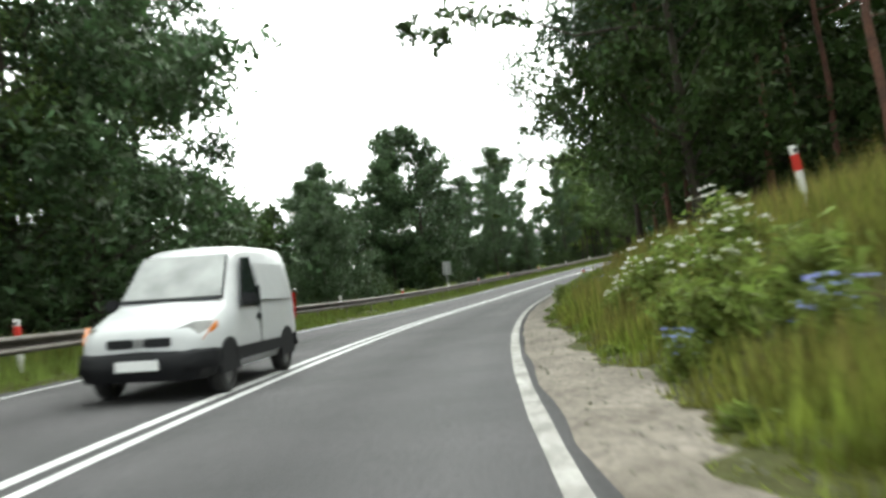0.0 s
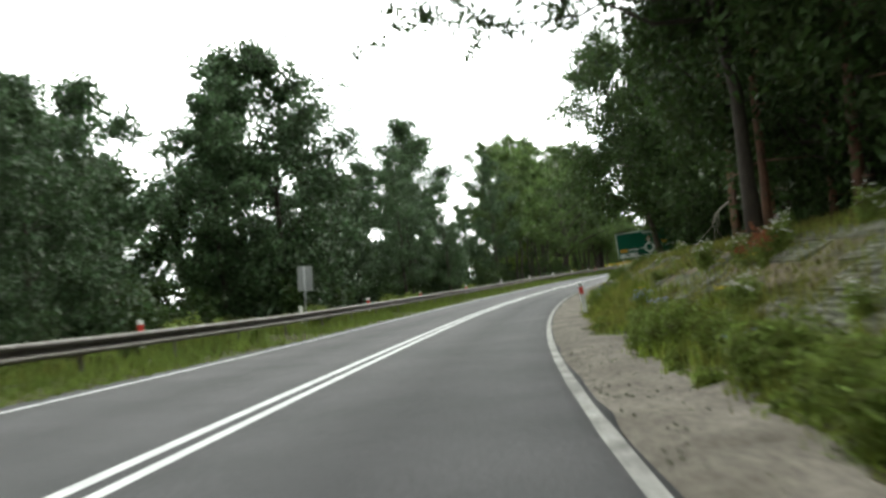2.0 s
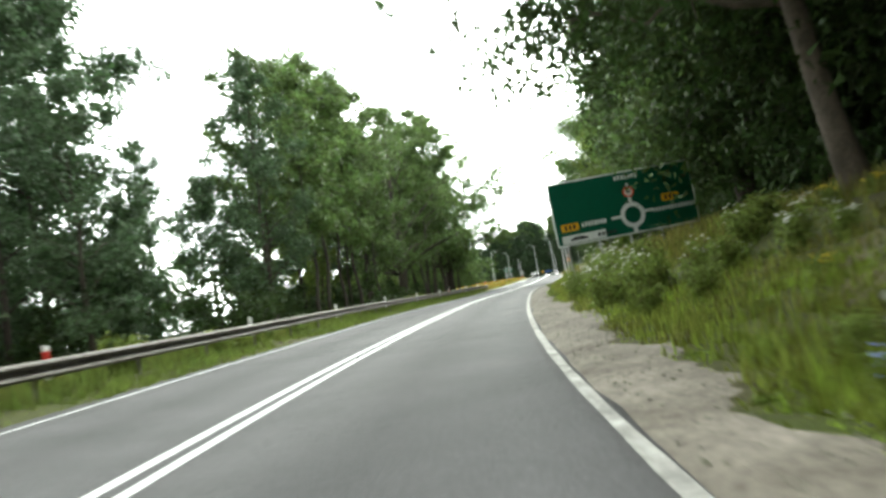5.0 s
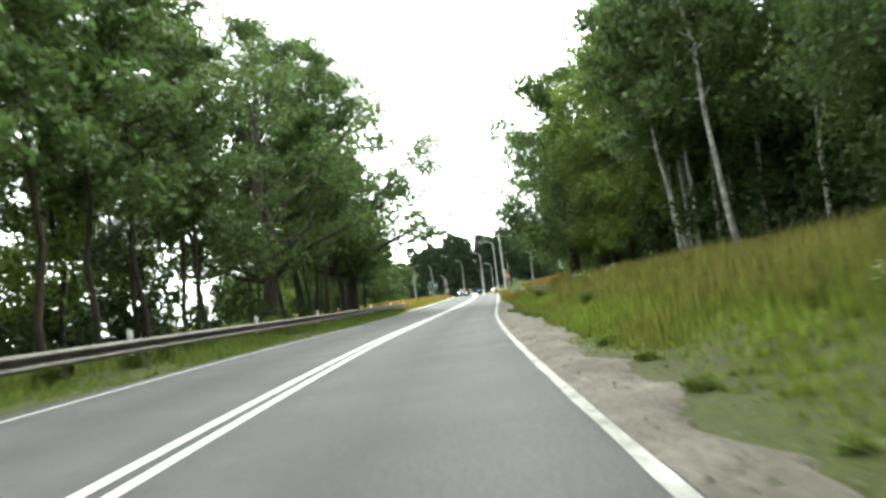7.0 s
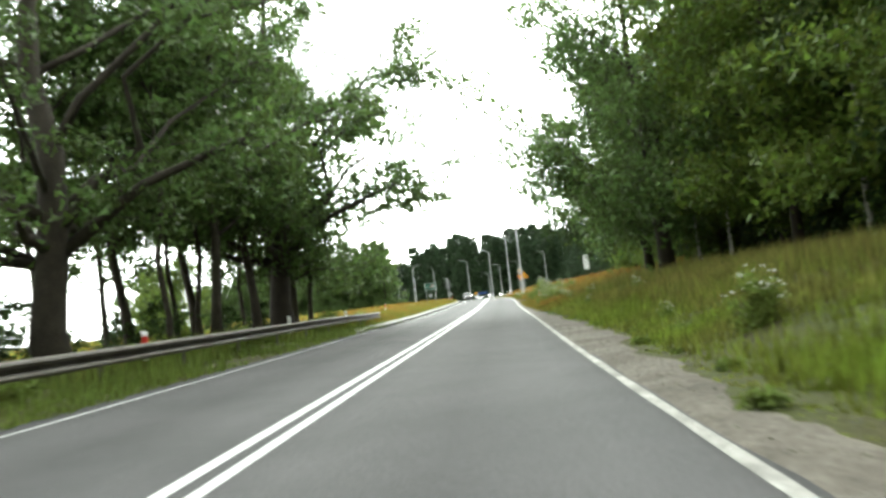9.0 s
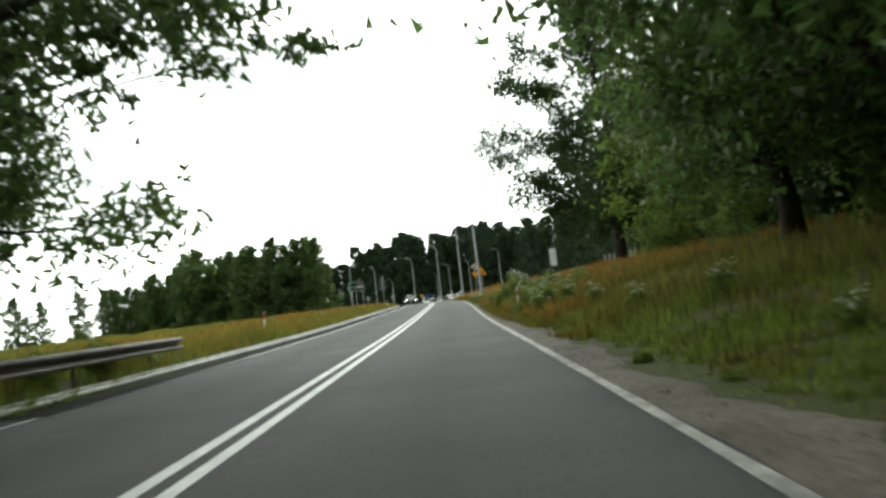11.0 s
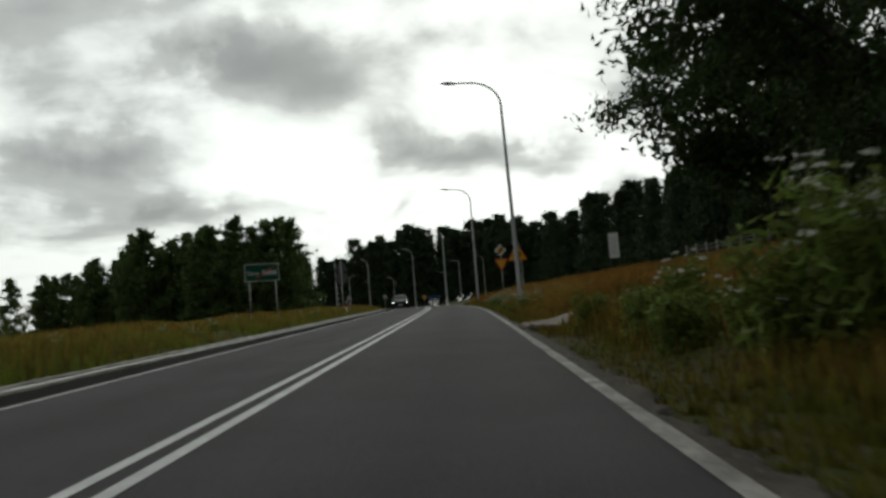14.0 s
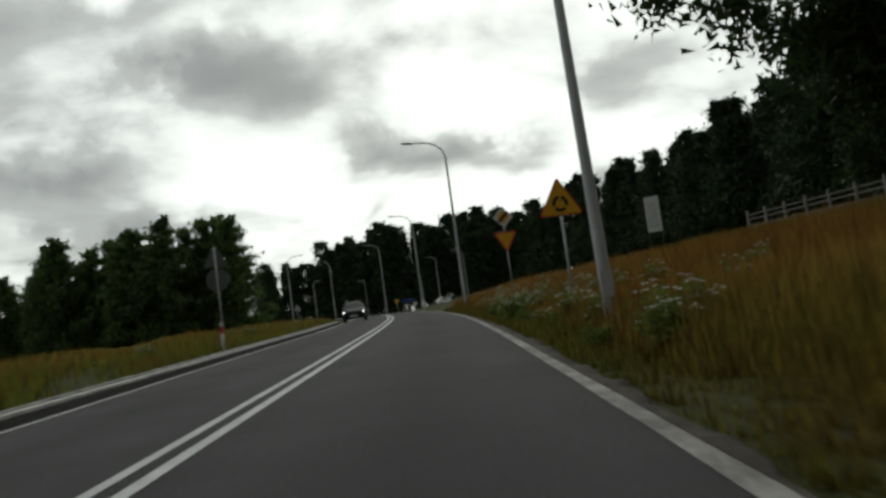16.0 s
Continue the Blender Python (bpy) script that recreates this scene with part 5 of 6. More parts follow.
def build_van():
    """a small white delivery van; its front looks down its own -y"""
    v = thing("van", "small white delivery van with dark bumper driving towards the viewer", "van")
    st = [(0.00, 0.60, 0.62, 0.70, 0.50), (0.06, 0.70, 0.66, 0.80, 0.56), (0.22, 0.79, 0.74, 0.90, 0.62), (0.55, 0.83, 0.80, 1.00, 0.66), (0.98, 0.835, 0.90, 1.10, 0.68), (1.22, 0.835, 0.95, 1.36, 0.66), (1.50, 0.835, 0.98, 1.66, 0.62), (1.72, 0.835, 1.0, 1.77, 0.62), (2.1, 0.835, 1.0, 1.83, 0.66), (3.2, 0.835, 1.0, 1.84, 0.68), (3.75, 0.83, 1.0, 1.82, 0.68), (3.93, 0.81, 0.98, 1.74, 0.66), (4.0, 0.77, 0.9, 1.55, 0.6)]
    part("body", hull("body", st, CAR_WHITE), v)
    part("front_bumper", hull("front_bumper", [(-0.06, 0.58, 0.42, 0.52, 0.55), (0.02, 0.76, 0.46, 0.58, 0.72), (0.25, 0.85, 0.46, 0.58, 0.83), (0.48, 0.855, 0.44, 0.56, 0.85)], CAR_PLASTIC, 0.24), v, "dark grey plastic bumper")
    part("rear_bumper", hull("rear_bumper", [(3.72, 0.855, 0.44, 0.56, 0.85), (3.95, 0.84, 0.46, 0.56, 0.82), (4.06, 0.72, 0.44, 0.54, 0.7)], CAR_PLASTIC, 0.26), v, "dark grey plastic bumper")
    part("windscreen", plate("windscreen", [(-0.66, 1.005, 1.15), (0.66, 1.005, 1.15), (0.57, 1.505, 1.682), (-0.57, 1.505, 1.682)], WINDSCREEN, 0.02), v, "large sloping windscreen")
    part("windscreen_seal", plate("windscreen_seal", [(-0.69, 0.985, 1.122), (0.69, 0.985, 1.122), (0.59, 1.525, 1.685), (-0.59, 1.525, 1.685)], CAR_PLASTIC, 0.02), v, "black rubber seal")
    for sx in (-1, 1):
        q = [(sx * 0.826, 1.20, 1.03), (sx * 0.832, 2.02, 1.00), (sx * 0.692, 2.02, 1.66), (sx * 0.692, 1.66, 1.64)]
        part("side_window", plate("side_window", q if sx > 0 else q[::-1], GLASS, 0.02), v, "dark door window")
        q = [(sx * 0.838, 0.92, 0.36), (sx * 0.838, 3.1, 0.36), (sx * 0.84, 3.1, 0.52), (sx * 0.84, 0.92, 0.52)]
        part("side_moulding", plate("side_moulding", q if sx > 0 else q[::-1], CAR_PLASTIC, 0.02), v, "dark rubbing strip")
        q = [(sx * 0.828, 2.12, 1.07), (sx * 0.828, 3.55, 1.07), (sx * 0.72, 3.5, 1.58), (sx * 0.72, 2.12, 1.58)]
        part("side_panel", plate("side_panel", q if sx > 0 else q[::-1], CAR_WHITE, 0.012), v)
        part("door_handle", box("door_handle", (0.03, 0.14, 0.09), CAR_PLASTIC, (sx * 0.845, 1.96, 0.86), 0.01), v)
        part("mirror", box("mirror", (0.20, 0.11, 0.16), CAR_PLASTIC, (sx * 0.93, 1.28, 1.10), 0.03), v)
        part("headlight", plate("headlight", [(sx * 0.40, 0.045, 0.62), (sx * 0.70, 0.125, 0.65), (sx * 0.775, 0.35, 0.86), (sx * 0.62, 0.155, 0.86), (sx * 0.42, 0.085, 0.78)][::(1 if sx > 0 else -1)], HEADLIGHT, 0.03), v, "clear slanted headlight")
        part("indicator", plate("indicator", [(sx * 0.70, 0.135, 0.655), (sx * 0.80, 0.38, 0.80), (sx * 0.80, 0.39, 0.87), (sx * 0.72, 0.15, 0.70)][::(1 if sx > 0 else -1)], AMBER, 0.03), v, "orange lens")
        part("tail_light", box("tail_light", (0.05, 0.10, 0.42), TAIL, (sx * 0.80, 3.96, 0.95), 0.02), v)
        part("grille", box("grille", (0.33, 0.05, 0.105), CAR_PLASTIC, (sx * 0.225, 0.0, 0.668), 0.015), v, "dark grille opening")
        part("wheel_arch", ring_arch("wheel_arch", sx * 0.845, 0.72), v)
        part("wheel_arch", ring_arch("wheel_arch", sx * 0.845, 3.32), v)
        wheel(v, sx * 0.73, 0.72)
        wheel(v, sx * 0.73, 3.32)
    part("badge", box("badge", (0.09, 0.04, 0.10), RIM, (0, -0.012, 0.67), 0.01), v)
    part("licence_plate", box("licence_plate", (0.52, 0.015, 0.115), SIGN_WHITE, (0, -0.075, 0.42), 0.004), v, "pale plate with no legible marks")
    part("wiper", tube("wiper", [(-0.4, 1.02, 1.175), (0.25, 1.06, 1.20)], [0.012, 0.008], CAR_PLASTIC, 6), v)
    part("door_seam", box("door_seam", (1.68, 0.008, 0.9), CAR_PLASTIC, (0, 2.05, 0.82)), v)
    return v


def ring_arch(name, x, y, r=0.352, sx=0.02):
    """the dark opening round a wheel"""
    n = 14
    out = [(y + r * math.cos(math.pi * i / n), 0.31 + r * math.sin(math.pi * i / n)) for i in range(n + 1)] + [(y - r, 0.25), (y + r, 0.25)]
    V = [(x - sx, a, b) for a, b in out] + [(x + sx * 0.4, a, b) for a, b in out]
    k = len(out)
    F = [tuple(range(k)), tuple(range(k, 2 * k))[::-1]] + [(i, k + i, k + (i + 1) % k, (i + 1) % k) for i in range(k)]
    return mesh(name, V, F, CAR_PLASTIC)


def on_road(s, d, turn=0.0):
    e = Euler((math.atan(np.interp(s, RK, RISE) * 0.01), math.atan(float(fall(s, 1.0) - fall(s, 0.0)) if d > 0 else float(fall(s, 0.0) - fall(s, -1.0))) * -1, float(line(s)[3]) + radians(turn)))
    return Matrix.LocRotScale(Vector(place(s, d, float(fall(s, d)) + 0.003).tolist()), e, (1, 1, 1))


van = build_van()
van.matrix_basis = on_road(40.5, -0.92, -1.5) @ Matrix.Diagonal((1, 1, 1.04, 1))


def build_car():
    c = thing("car", "dark hatchback with lit headlights on the opposite lane", "car")
    st = [(0.0, 0.62, 0.55, 0.66, 0.5), (0.08, 0.76, 0.6, 0.74, 0.6), (0.35, 0.86, 0.68, 0.86, 0.68), (1.15, 0.88, 0.82, 0.98, 0.68), (1.75, 0.88, 0.88, 1.36, 0.58), (2.2, 0.88, 0.9, 1.46, 0.58), (3.1, 0.88, 0.9, 1.44, 0.58), (3.9, 0.86, 0.92, 1.2, 0.58), (4.2, 0.8, 0.85, 0.98, 0.6)]
    part("body", hull("body", st, CAR_BLACK, 0.22), c)
    part("windscreen", plate("windscreen", [(-0.68, 1.22, 1.03), (0.68, 1.22, 1.03), (0.55, 1.80, 1.40), (-0.55, 1.80, 1.40)], DARK_GLASS), c)
    for sx in (-1, 1):
        q = [(sx * 0.87, 1.5, 0.94), (sx * 0.87, 3.5, 0.96), (sx * 0.66, 3.2, 1.36), (sx * 0.66, 1.95, 1.36)]
        part("side_window", plate("side_window", q if sx > 0 else q[::-1], GLASS, 0.02), c)
        part("headlight", box("headlight", (0.26, 0.05, 0.13), LIT, (sx * 0.62, 0.10, 0.66), 0.02), c, "lit white headlight")
        part("mirror", box("mirror", (0.18, 0.1, 0.13), CAR_BLACK, (sx * 0.96, 1.55, 1.0), 0.03), c)
        wheel(c, sx * 0.76, 0.8, 0.32, 0.2)
        wheel(c, sx * 0.76, 3.4, 0.32, 0.2)
    part("grille", box("grille", (0.9, 0.04, 0.10), CAR_PLASTIC, (0, 0.02, 0.62), 0.01), c)
    part("licence_plate", box("licence_plate", (0.52, 0.02, 0.115), SIGN_WHITE, (0, -0.01, 0.42), 0.004), c)
    part("roof_rack_rail", box("roof_rack_rail", (0.04, 1.4, 0.04), CAR_PLASTIC, (0.5, 2.6, 1.47), 0.01), c)
    return c


car = build_car()
car.matrix_basis = on_road(318.0, -2.55, 0)


# ---- kerb, path, fence, house ----
KERB = mat("pale_kerb_concrete", (0.60, 0.59, 0.55), 0.9, vary=0.3, scale=1.2, fine=22, second=(0.27, 0.26, 0.24), bump=0.3, bump_scale=70, thing=0.12)


def build_kerb():
    k = thing("kerb", "pale concrete kerb stones along the verge", "kerb", kind="structure")
    stone = box("kerb_stone", (0.24, 0.985, 0.26), KERB, (0, 0, 0), 0.015)
    slim = box("edging_slab", (0.07, 0.985, 0.24), KERB, (0, 0, 0), 0.008)
    for s in np.arange(203.0, 332.0, 1.0):
        h = float(line(s)[3])
        for me, d, z in ((stone, -4.45, -0.075), (slim, -4.74, -0.03)):
            p = place(s, d, float(fall(s, -4.0)) + z + random.uniform(-0.006, 0.006))
            ob = part(me.name.split(".")[0], me, k)
            ob.matrix_basis = Matrix.LocRotScale(Vector(p.tolist()), Euler((math.atan(np.interp(s, RK, RISE) * 0.01), 0, h + random.uniform(-0.004, 0.004))), (1, 1.0 + 0.004 * -d, 1))
    tagged(new("gutter", ribbon("gutter", 203, 332, -4.34, -3.42, 0.012, mat("gutter_dirt", (0.014, 0.013, 0.011), 0.95, spec=0.05, vary=0.4, scale=1.5, fine=16, bump=0.6, bump_scale=60))), "dark dirty gutter strip along the kerb", "gutter", kind="structure")


build_kerb()


def build_fence():
    f = thing("fence", "low fence of grey concrete posts and panels round a garden", "fence")
    a, b = np.array([319.8, 28.4]), np.array([284.0, 27.5])
    n = 13
    for i in range(n):
        s, d = a + (b - a) * i / (n - 1)
        part("post", box("post", (0.16, 0.16, 1.9), CONCRETE, (0, 0, 0.5), 0.015), f, at=stand(s, d))
        if i < n - 1:
            s2, d2 = a + (b - a) * (i + 1) / (n - 1)
            p, q = on_ground(s, d), on_ground(s2, d2)
            m = (p + q) / 2
            ln = (q - p).length
            for z, hgt in ((0.15, 0.4), (0.75, 0.12), (1.1, 0.12)):
                ob = part("panel", box("panel", (ln - 0.16, 0.05, hgt), RUST, (0, 0, z), 0.006), f)
                ob.matrix_basis = Matrix.LocRotScale(m, Euler((0, -math.asin((q - p).z / ln), math.atan2((q - p).y, (q - p).x))), (1, 1, 1))


build_fence()


def build_house():
    plaster = mat("pale_plaster", (0.50, 0.48, 0.43), 0.9, vary=0.2, scale=0.8, fine=12, bump=0.2)
    tiles = mat("dark_roof_tiles", (0.05, 0.035, 0.03), 0.85, vary=0.3, scale=2, fine=8, bump=0.4)
    h = thing("house", "small pale plastered house with a dark pitched roof among trees", "house", at=stand(289, 34, -20, 0.3))
    part("wall", box("wall", (7.0, 9.0, 3.4), plaster, (0, 0, 1.7), 0.02), h)
    for sx in (-1, 1):
        q = [(sx * 4.0, -5.0, 3.1), (sx * 4.0, 5.0, 3.1), (0, 5.0, 5.9), (0, -5.0, 5.9)]
        part("roof", plate("roof", q if sx > 0 else q[::-1], tiles, 0.12), h)
    part("gable", prism("gable", [(-3.5, 3.4), (3.5, 3.4), (0, 5.8)], 8.96, plaster, -4.48), h)
    part("chimney", box("chimney", (0.5, 0.5, 1.3), plaster, (0.9, 1.5, 5.9), 0.02), h)
    for x in (-1.8, 1.2):
        w = part("window", box("window", (1.1, 0.06, 1.2), SIGN_WHITE, (x, -4.52, 1.8), 0.01), h)
        part("pane", box("pane", (0.9, 0.02, 1.0), GLASS, (x, -4.56, 1.8)), w)


build_house()


PATH_FROM, PATH_WAY = Vector((254.6, 3.70)), Vector((0.81, 0.586)).normalized()


def bank():
    """the worn earth face of the bank, with thin grass growing through it"""
    rng = np.random.default_rng(61)
    ss, dd = np.arange(58, 116, 0.4), np.arange(5.7, 9.8, 0.3)
    S, Dd = np.meshgrid(ss, dd, indexing="ij")
    edge = np.minimum(np.minimum(S - 58, 115.6 - S) / 3, np.minimum(Dd - 5.7, 9.5 - Dd) / 0.8)
    H = rise(S, Dd) + np.clip(edge, 0, 1) * 0.10 - 0.06 + rng.normal(0, 0.022, S.shape)
    P = place(S, Dd, H).reshape(-1, 3)
    n, m = S.shape
    idx = np.arange(n * m).reshape(n, m)
    F = np.stack([idx[:-1, :-1], idx[:-1, 1:], idx[1:, 1:], idx[1:, :-1]], -1).reshape(-1, 4)
    earth = mat("bare_earth", (0.150, 0.116, 0.080), 0.95, vary=0.6, scale=0.8, fine=7, second=(0.066, 0.066, 0.034), bump=1.0, bump_scale=25, spec=0.1)
    ob = tagged(new("bank", mesh("bank", P, F, earth, True)), "worn brown earth bank faced with sunken openwork concrete slabs", "bank", kind="structure")
    # openwork slabs: two sets of ribs with square holes between
    data = []
    cols, rows_n, w, h, t = 6, 4, 0.90, 0.60, 0.05

    def rib(x0, x1, y0, y1, z):
        v = [(x, y, q) for q in (-0.06, z) for x, y in ((x0, y0), (x1, y0), (x1, y1), (x0, y1))]
        return v, [(4, 5, 6, 7), (0, 1, 5, 4), (1, 2, 6, 5), (2, 3, 7, 6), (3, 0, 4, 7)]

    for i in range(cols + 1):
        x = -w / 2 + 0.025 + (w - 0.05) * i / cols
        data.append(rib(x - t / 2 + 0.003, x + t / 2 - 0.003, -h / 2, h / 2, 0.020))
    for j in range(rows_n + 1):
        y = -h / 2 + 0.025 + (h - 0.05) * j / rows_n
        data.append(rib(-w / 2, w / 2, y - t / 2 + 0.003, y + t / 2 - 0.003, 0.016))
    slab = joined("openwork_slab", data, SLAB, False)

    def top(q, e):
        return Vector(place(q, e, float(rise(q, e)) + 0.055).tolist())

    for i, q in enumerate(np.arange(59.5, 109, 0.92)):
        for j in range(5):
            e = 6.15 + 0.60 * j + 0.12 * math.sin(q * 0.35)
            gone = math.sin(q * 0.52 + j) + math.sin(q * 0.21 - 1.3 * j) + rng.normal(0, 0.5)
            if gone > 0.75:
                continue
            x = (top(q + 0.3, e) - top(q - 0.3, e)).normalized()
            y = top(q, e + 0.3) - top(q, e - 0.3)
            y = (y - x * y.dot(x)).normalized()
            n_ = x.cross(y)
            if n_.z < 0:
                y, n_ = -y, -n_
            rot = Matrix((x, y, n_)).transposed().to_euler()
            part("openwork_slab", slab, ob, at=Matrix.LocRotScale(top(q, e) + n_ * rng.uniform(-0.03, 0.015), rot, (1, 1, 1)))


bank()


def dead_branch():
    """a bare grey bough that hangs from a trunk at the edge of the wood"""
    b = thing("dead_branch", "bare grey dead bough hanging among the pines", "branch", at=stand(98.0, 11.3, 0, 0.0))
    rng = np.random.default_rng(31)
    main = [np.array(p, float) for p in ((2.0, -0.9, 1.9), (1.2, -0.4, 2.0), (0.4, 0.2, 1.95), (-0.1, 1.4, 1.75), (-0.4, 2.8, 1.45), (-0.4, 4.2, 1.1), (-0.2, 5.2, 0.8))]
    datas = [tube_data(main, [0.06, 0.055, 0.05, 0.042, 0.034, 0.024, 0.010], 6)]
    for k in range(8):
        i = 3 + k % 3
        p = main[i] + (main[i + 1] - main[i]) * rng.uniform(0, 1)
        q = p + np.array([rng.normal(0, 0.25), rng.uniform(0.2, 1.0), -rng.uniform(0.45, 1.0)])
        datas.append(tube_data(bent(p, q, rng, 3, 0.08), [0.024, 0.019, 0.013, 0.005], 5))
    part("bough", joined("bough", datas, mat("dead_wood", (0.34, 0.31, 0.26), 0.9, vary=0.3, scale=3)), b)


dead_branch()


def build_path():
    """a narrow block-paved path that climbs from the road edge"""
    pav = thing("pavement", "block-paved concrete footpath climbing from the road edge", "pavement", kind="structure")
    paver = mat("paving_concrete", (0.23, 0.195, 0.16), 0.9, vary=0.3, scale=1.2, fine=22, second=(0.15, 0.125, 0.10), bump=0.3, thing=0.12)
    block = prism("paving_block", [(-0.0965, -0.04), (0.0965, -0.04), (0.0965, 0.036), (0.092, 0.04), (-0.092, 0.04), (-0.0965, 0.036)], 0.095, paver, -0.0475)
    a, u = PATH_FROM, PATH_WAY
    w = Vector((-u.y, u.x))
    rest = []
    rows_n, cols = 150, 11

    def top(q):
        return Vector(place(q.x, q.y, float(rise(q.x, q.y)) + 0.085).tolist())

    for i in range(rows_n):
        for j in range(cols):
            q = a + u * (0.1 * i) + w * (0.2 * (j - cols / 2 + 0.5))
            if q.y < 3.66 + 0.02 * math.sin(i):
                continue
            p = top(q)
            y = (top(q + u * 0.1) - top(q - u * 0.1)).normalized()
            x = (top(q - w * 0.1) - top(q + w * 0.1))
            x = (x - y * x.dot(y)).normalized()
            rot = Matrix((x, y, x.cross(y))).transposed().to_euler()
            p += Vector((0, 0, random.uniform(-0.003, 0.003)))
            m = Matrix.LocRotScale(p, rot, (1, 1, 1))
            if i < 27:
                part("paving_block", block, pav, at=m)
            else:
                rest.append(m)
    V, F = [], []
    base = [v.co.copy() for v in block.vertices]
    polys = [tuple(p.vertices) for p in block.polygons]
    for m in rest:
        n = len(V)
        V += [tuple(m @ c) for c in base]
        F += [tuple(i + n for i in f) for f in polys]
    tagged(part("paving_blocks", mesh("paving_blocks", V, F, paver), pav), kind="stuff")


build_path()


def build_slabs():
    """the broken edging at the foot of the bank, a culvert end and loose slabs"""
    kb = thing("edging", "broken low concrete edging at the foot of the bank", "edging", kind="structure")
    stone = box("edging_stone", (0.26, 0.97, 0.16), SLAB, (0, 0, 0), 0.02)
    for s in np.arange(64.5, 80, 1.0):
        part("edging_stone", stone, kb, at=stand(s, 5.38 + 0.022 * (s - 66) + 0.03 * random.uniform(-1, 1), random.uniform(-2.5, 2.5) - 1.2, 0.03, tip=(random.uniform(-2, 2), 10)))
    cul = thing("culvert_end", "pale concrete culvert end with a dark opening in the bank", "culvert", at=stand(111.0, 5.75, -12, 0.12))
    part("headwall", box("headwall", (0.75, 0.14, 0.5), SLAB, (0, 0, 0.25), 0.02), cul)
    for x in (-0.32, 0.32):
        part("wing_wall", box("wing_wall", (0.10, 0.9, 0.42), SLAB, (x, 0.5, 0.22), 0.02), cul)
    part("cover_slab", box("cover_slab", (0.8, 0.7, 0.07), SLAB, (0.05, 0.75, 0.50), 0.015, Euler((0.10, 0.05, 0))), cul)
    for q, e, r in ((108.8, 6.2, 8), (107.9, 6.9, -6), (109.3, 7.4, 14), (106.6, 6.4, 20)):
        loose = thing("concrete_slab", "weathered loose concrete slab lying on the bank", "slab", group="slabs on the bank", at=stand(q, e, r, 0.0, tip=(random.uniform(-4, 4), -20)))
        part("slab", box("slab", (0.36, 0.8, 0.09), SLAB, (0, 0, 0), 0.015), loose)


build_slabs()


# ---- grass, weeds and flowers ----
def blades(name, s0, s1, d0, d1, per_m2, h0, h1, width, material, seed, label, patch=0.0, lean=0.35):
    rng = np.random.default_rng(seed)
    n = int((s1 - s0) * (d1 - d0) * per_m2)
    s, d = rng.uniform(s0, s1, n), rng.uniform(d0, d1, n)
    # tufts: pull the blades towards nearby centres, leave worn spots bare
    s = s + 0.10 * np.sin(s * 9.0 + d * 5.0)
    d = d + 0.08 * np.sin(d * 11.0 + s * 4.0)
    wave = np.sin(s * 0.83 + 2.1 * np.sin(d * 0.9)) + np.sin(d * 1.7 + s * 0.37) + rng.normal(0, 0.7, n)
    keep = wave > patch
    keep &= (d < 0) | (d > 3.55 + shoulder(s) * rng.uniform(0.45, 1.12, n))
    pu, pv = (s - PATH_FROM.x) * PATH_WAY.x + (d - PATH_FROM.y) * PATH_WAY.y, (d - PATH_FROM.y) * PATH_WAY.x - (s - PATH_FROM.x) * PATH_WAY.y
    keep &= ~((pu > -0.5) & (pu < 16) & (pv < 1.05) & (pv > -1.0 + 0.012 * pu ** 2))
    s, d = s[keep], d[keep]
    n = len(s)
    # thinner and shorter towards the road
    edge = np.clip((np.abs(d) - 3.7) / 1.3, 0.45, 1)
    P = place(s, d, rise(s, d) - 0.02)
    hgt = rng.uniform(h0, h1, n) * edge * (0.8 + 0.25 * np.sin(s * 0.31 + d))
    a = rng.uniform(0, 2 * np.pi, n)
    side = np.stack([np.cos(a), np.sin(a), np.zeros(n)], -1) * (width * rng.uniform(0.6, 1.4, n))[:, None]
    b = rng.uniform(0, 2 * np.pi, n)
    tip = P + np.stack([np.cos(b) * lean * hgt * rng.uniform(0, 1, n), np.sin(b) * lean * hgt * rng.uniform(0, 1, n), hgt], -1)
    V = np.stack([P - side, P + side, tip], 1).reshape(-1, 3)
    me = bpy.data.meshes.new(name)
    me.vertices.add(3 * n)
    me.vertices.foreach_set("co", V.ravel())
    me.loops.add(3 * n)
    me.loops.foreach_set("vertex_index", np.arange(3 * n))
    me.polygons.add(n)
    me.polygons.foreach_set("loop_start", np.arange(0, 3 * n, 3))
    me.materials.append(material)
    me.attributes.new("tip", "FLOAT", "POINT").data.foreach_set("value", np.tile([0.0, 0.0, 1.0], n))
    me.update(calc_edges=True)
    return tagged(new(name, me), label, "grass", kind="stuff")


blades("turf", 28, 222, 4.2, 6.6, 230, 0.03, 0.13, 0.020, GRASS, 20, "short turf that creeps over the edge of the gravel", -1.3, 0.9)
blades("grass", 28, 130, 4.5, 6.4, 240, 0.15, 0.42, 0.014, GRASS, 21, "green verge grass beside the shoulder", -0.9)
blades("grass", 28, 130, 6.0, 10.5, 80, 0.10, 0.40, 0.013, GRASS, 22, "patchy green grass on the bank", -0.4)
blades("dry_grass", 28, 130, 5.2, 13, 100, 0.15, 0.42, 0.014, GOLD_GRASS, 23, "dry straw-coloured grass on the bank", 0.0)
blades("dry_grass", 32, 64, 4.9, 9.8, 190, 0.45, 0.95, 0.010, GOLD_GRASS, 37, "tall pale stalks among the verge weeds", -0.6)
blades("grass", 32, 60, 4.7, 8.0, 210, 0.35, 0.80, 0.013, GRASS, 38, "rank green grass among the verge weeds", -0.8)
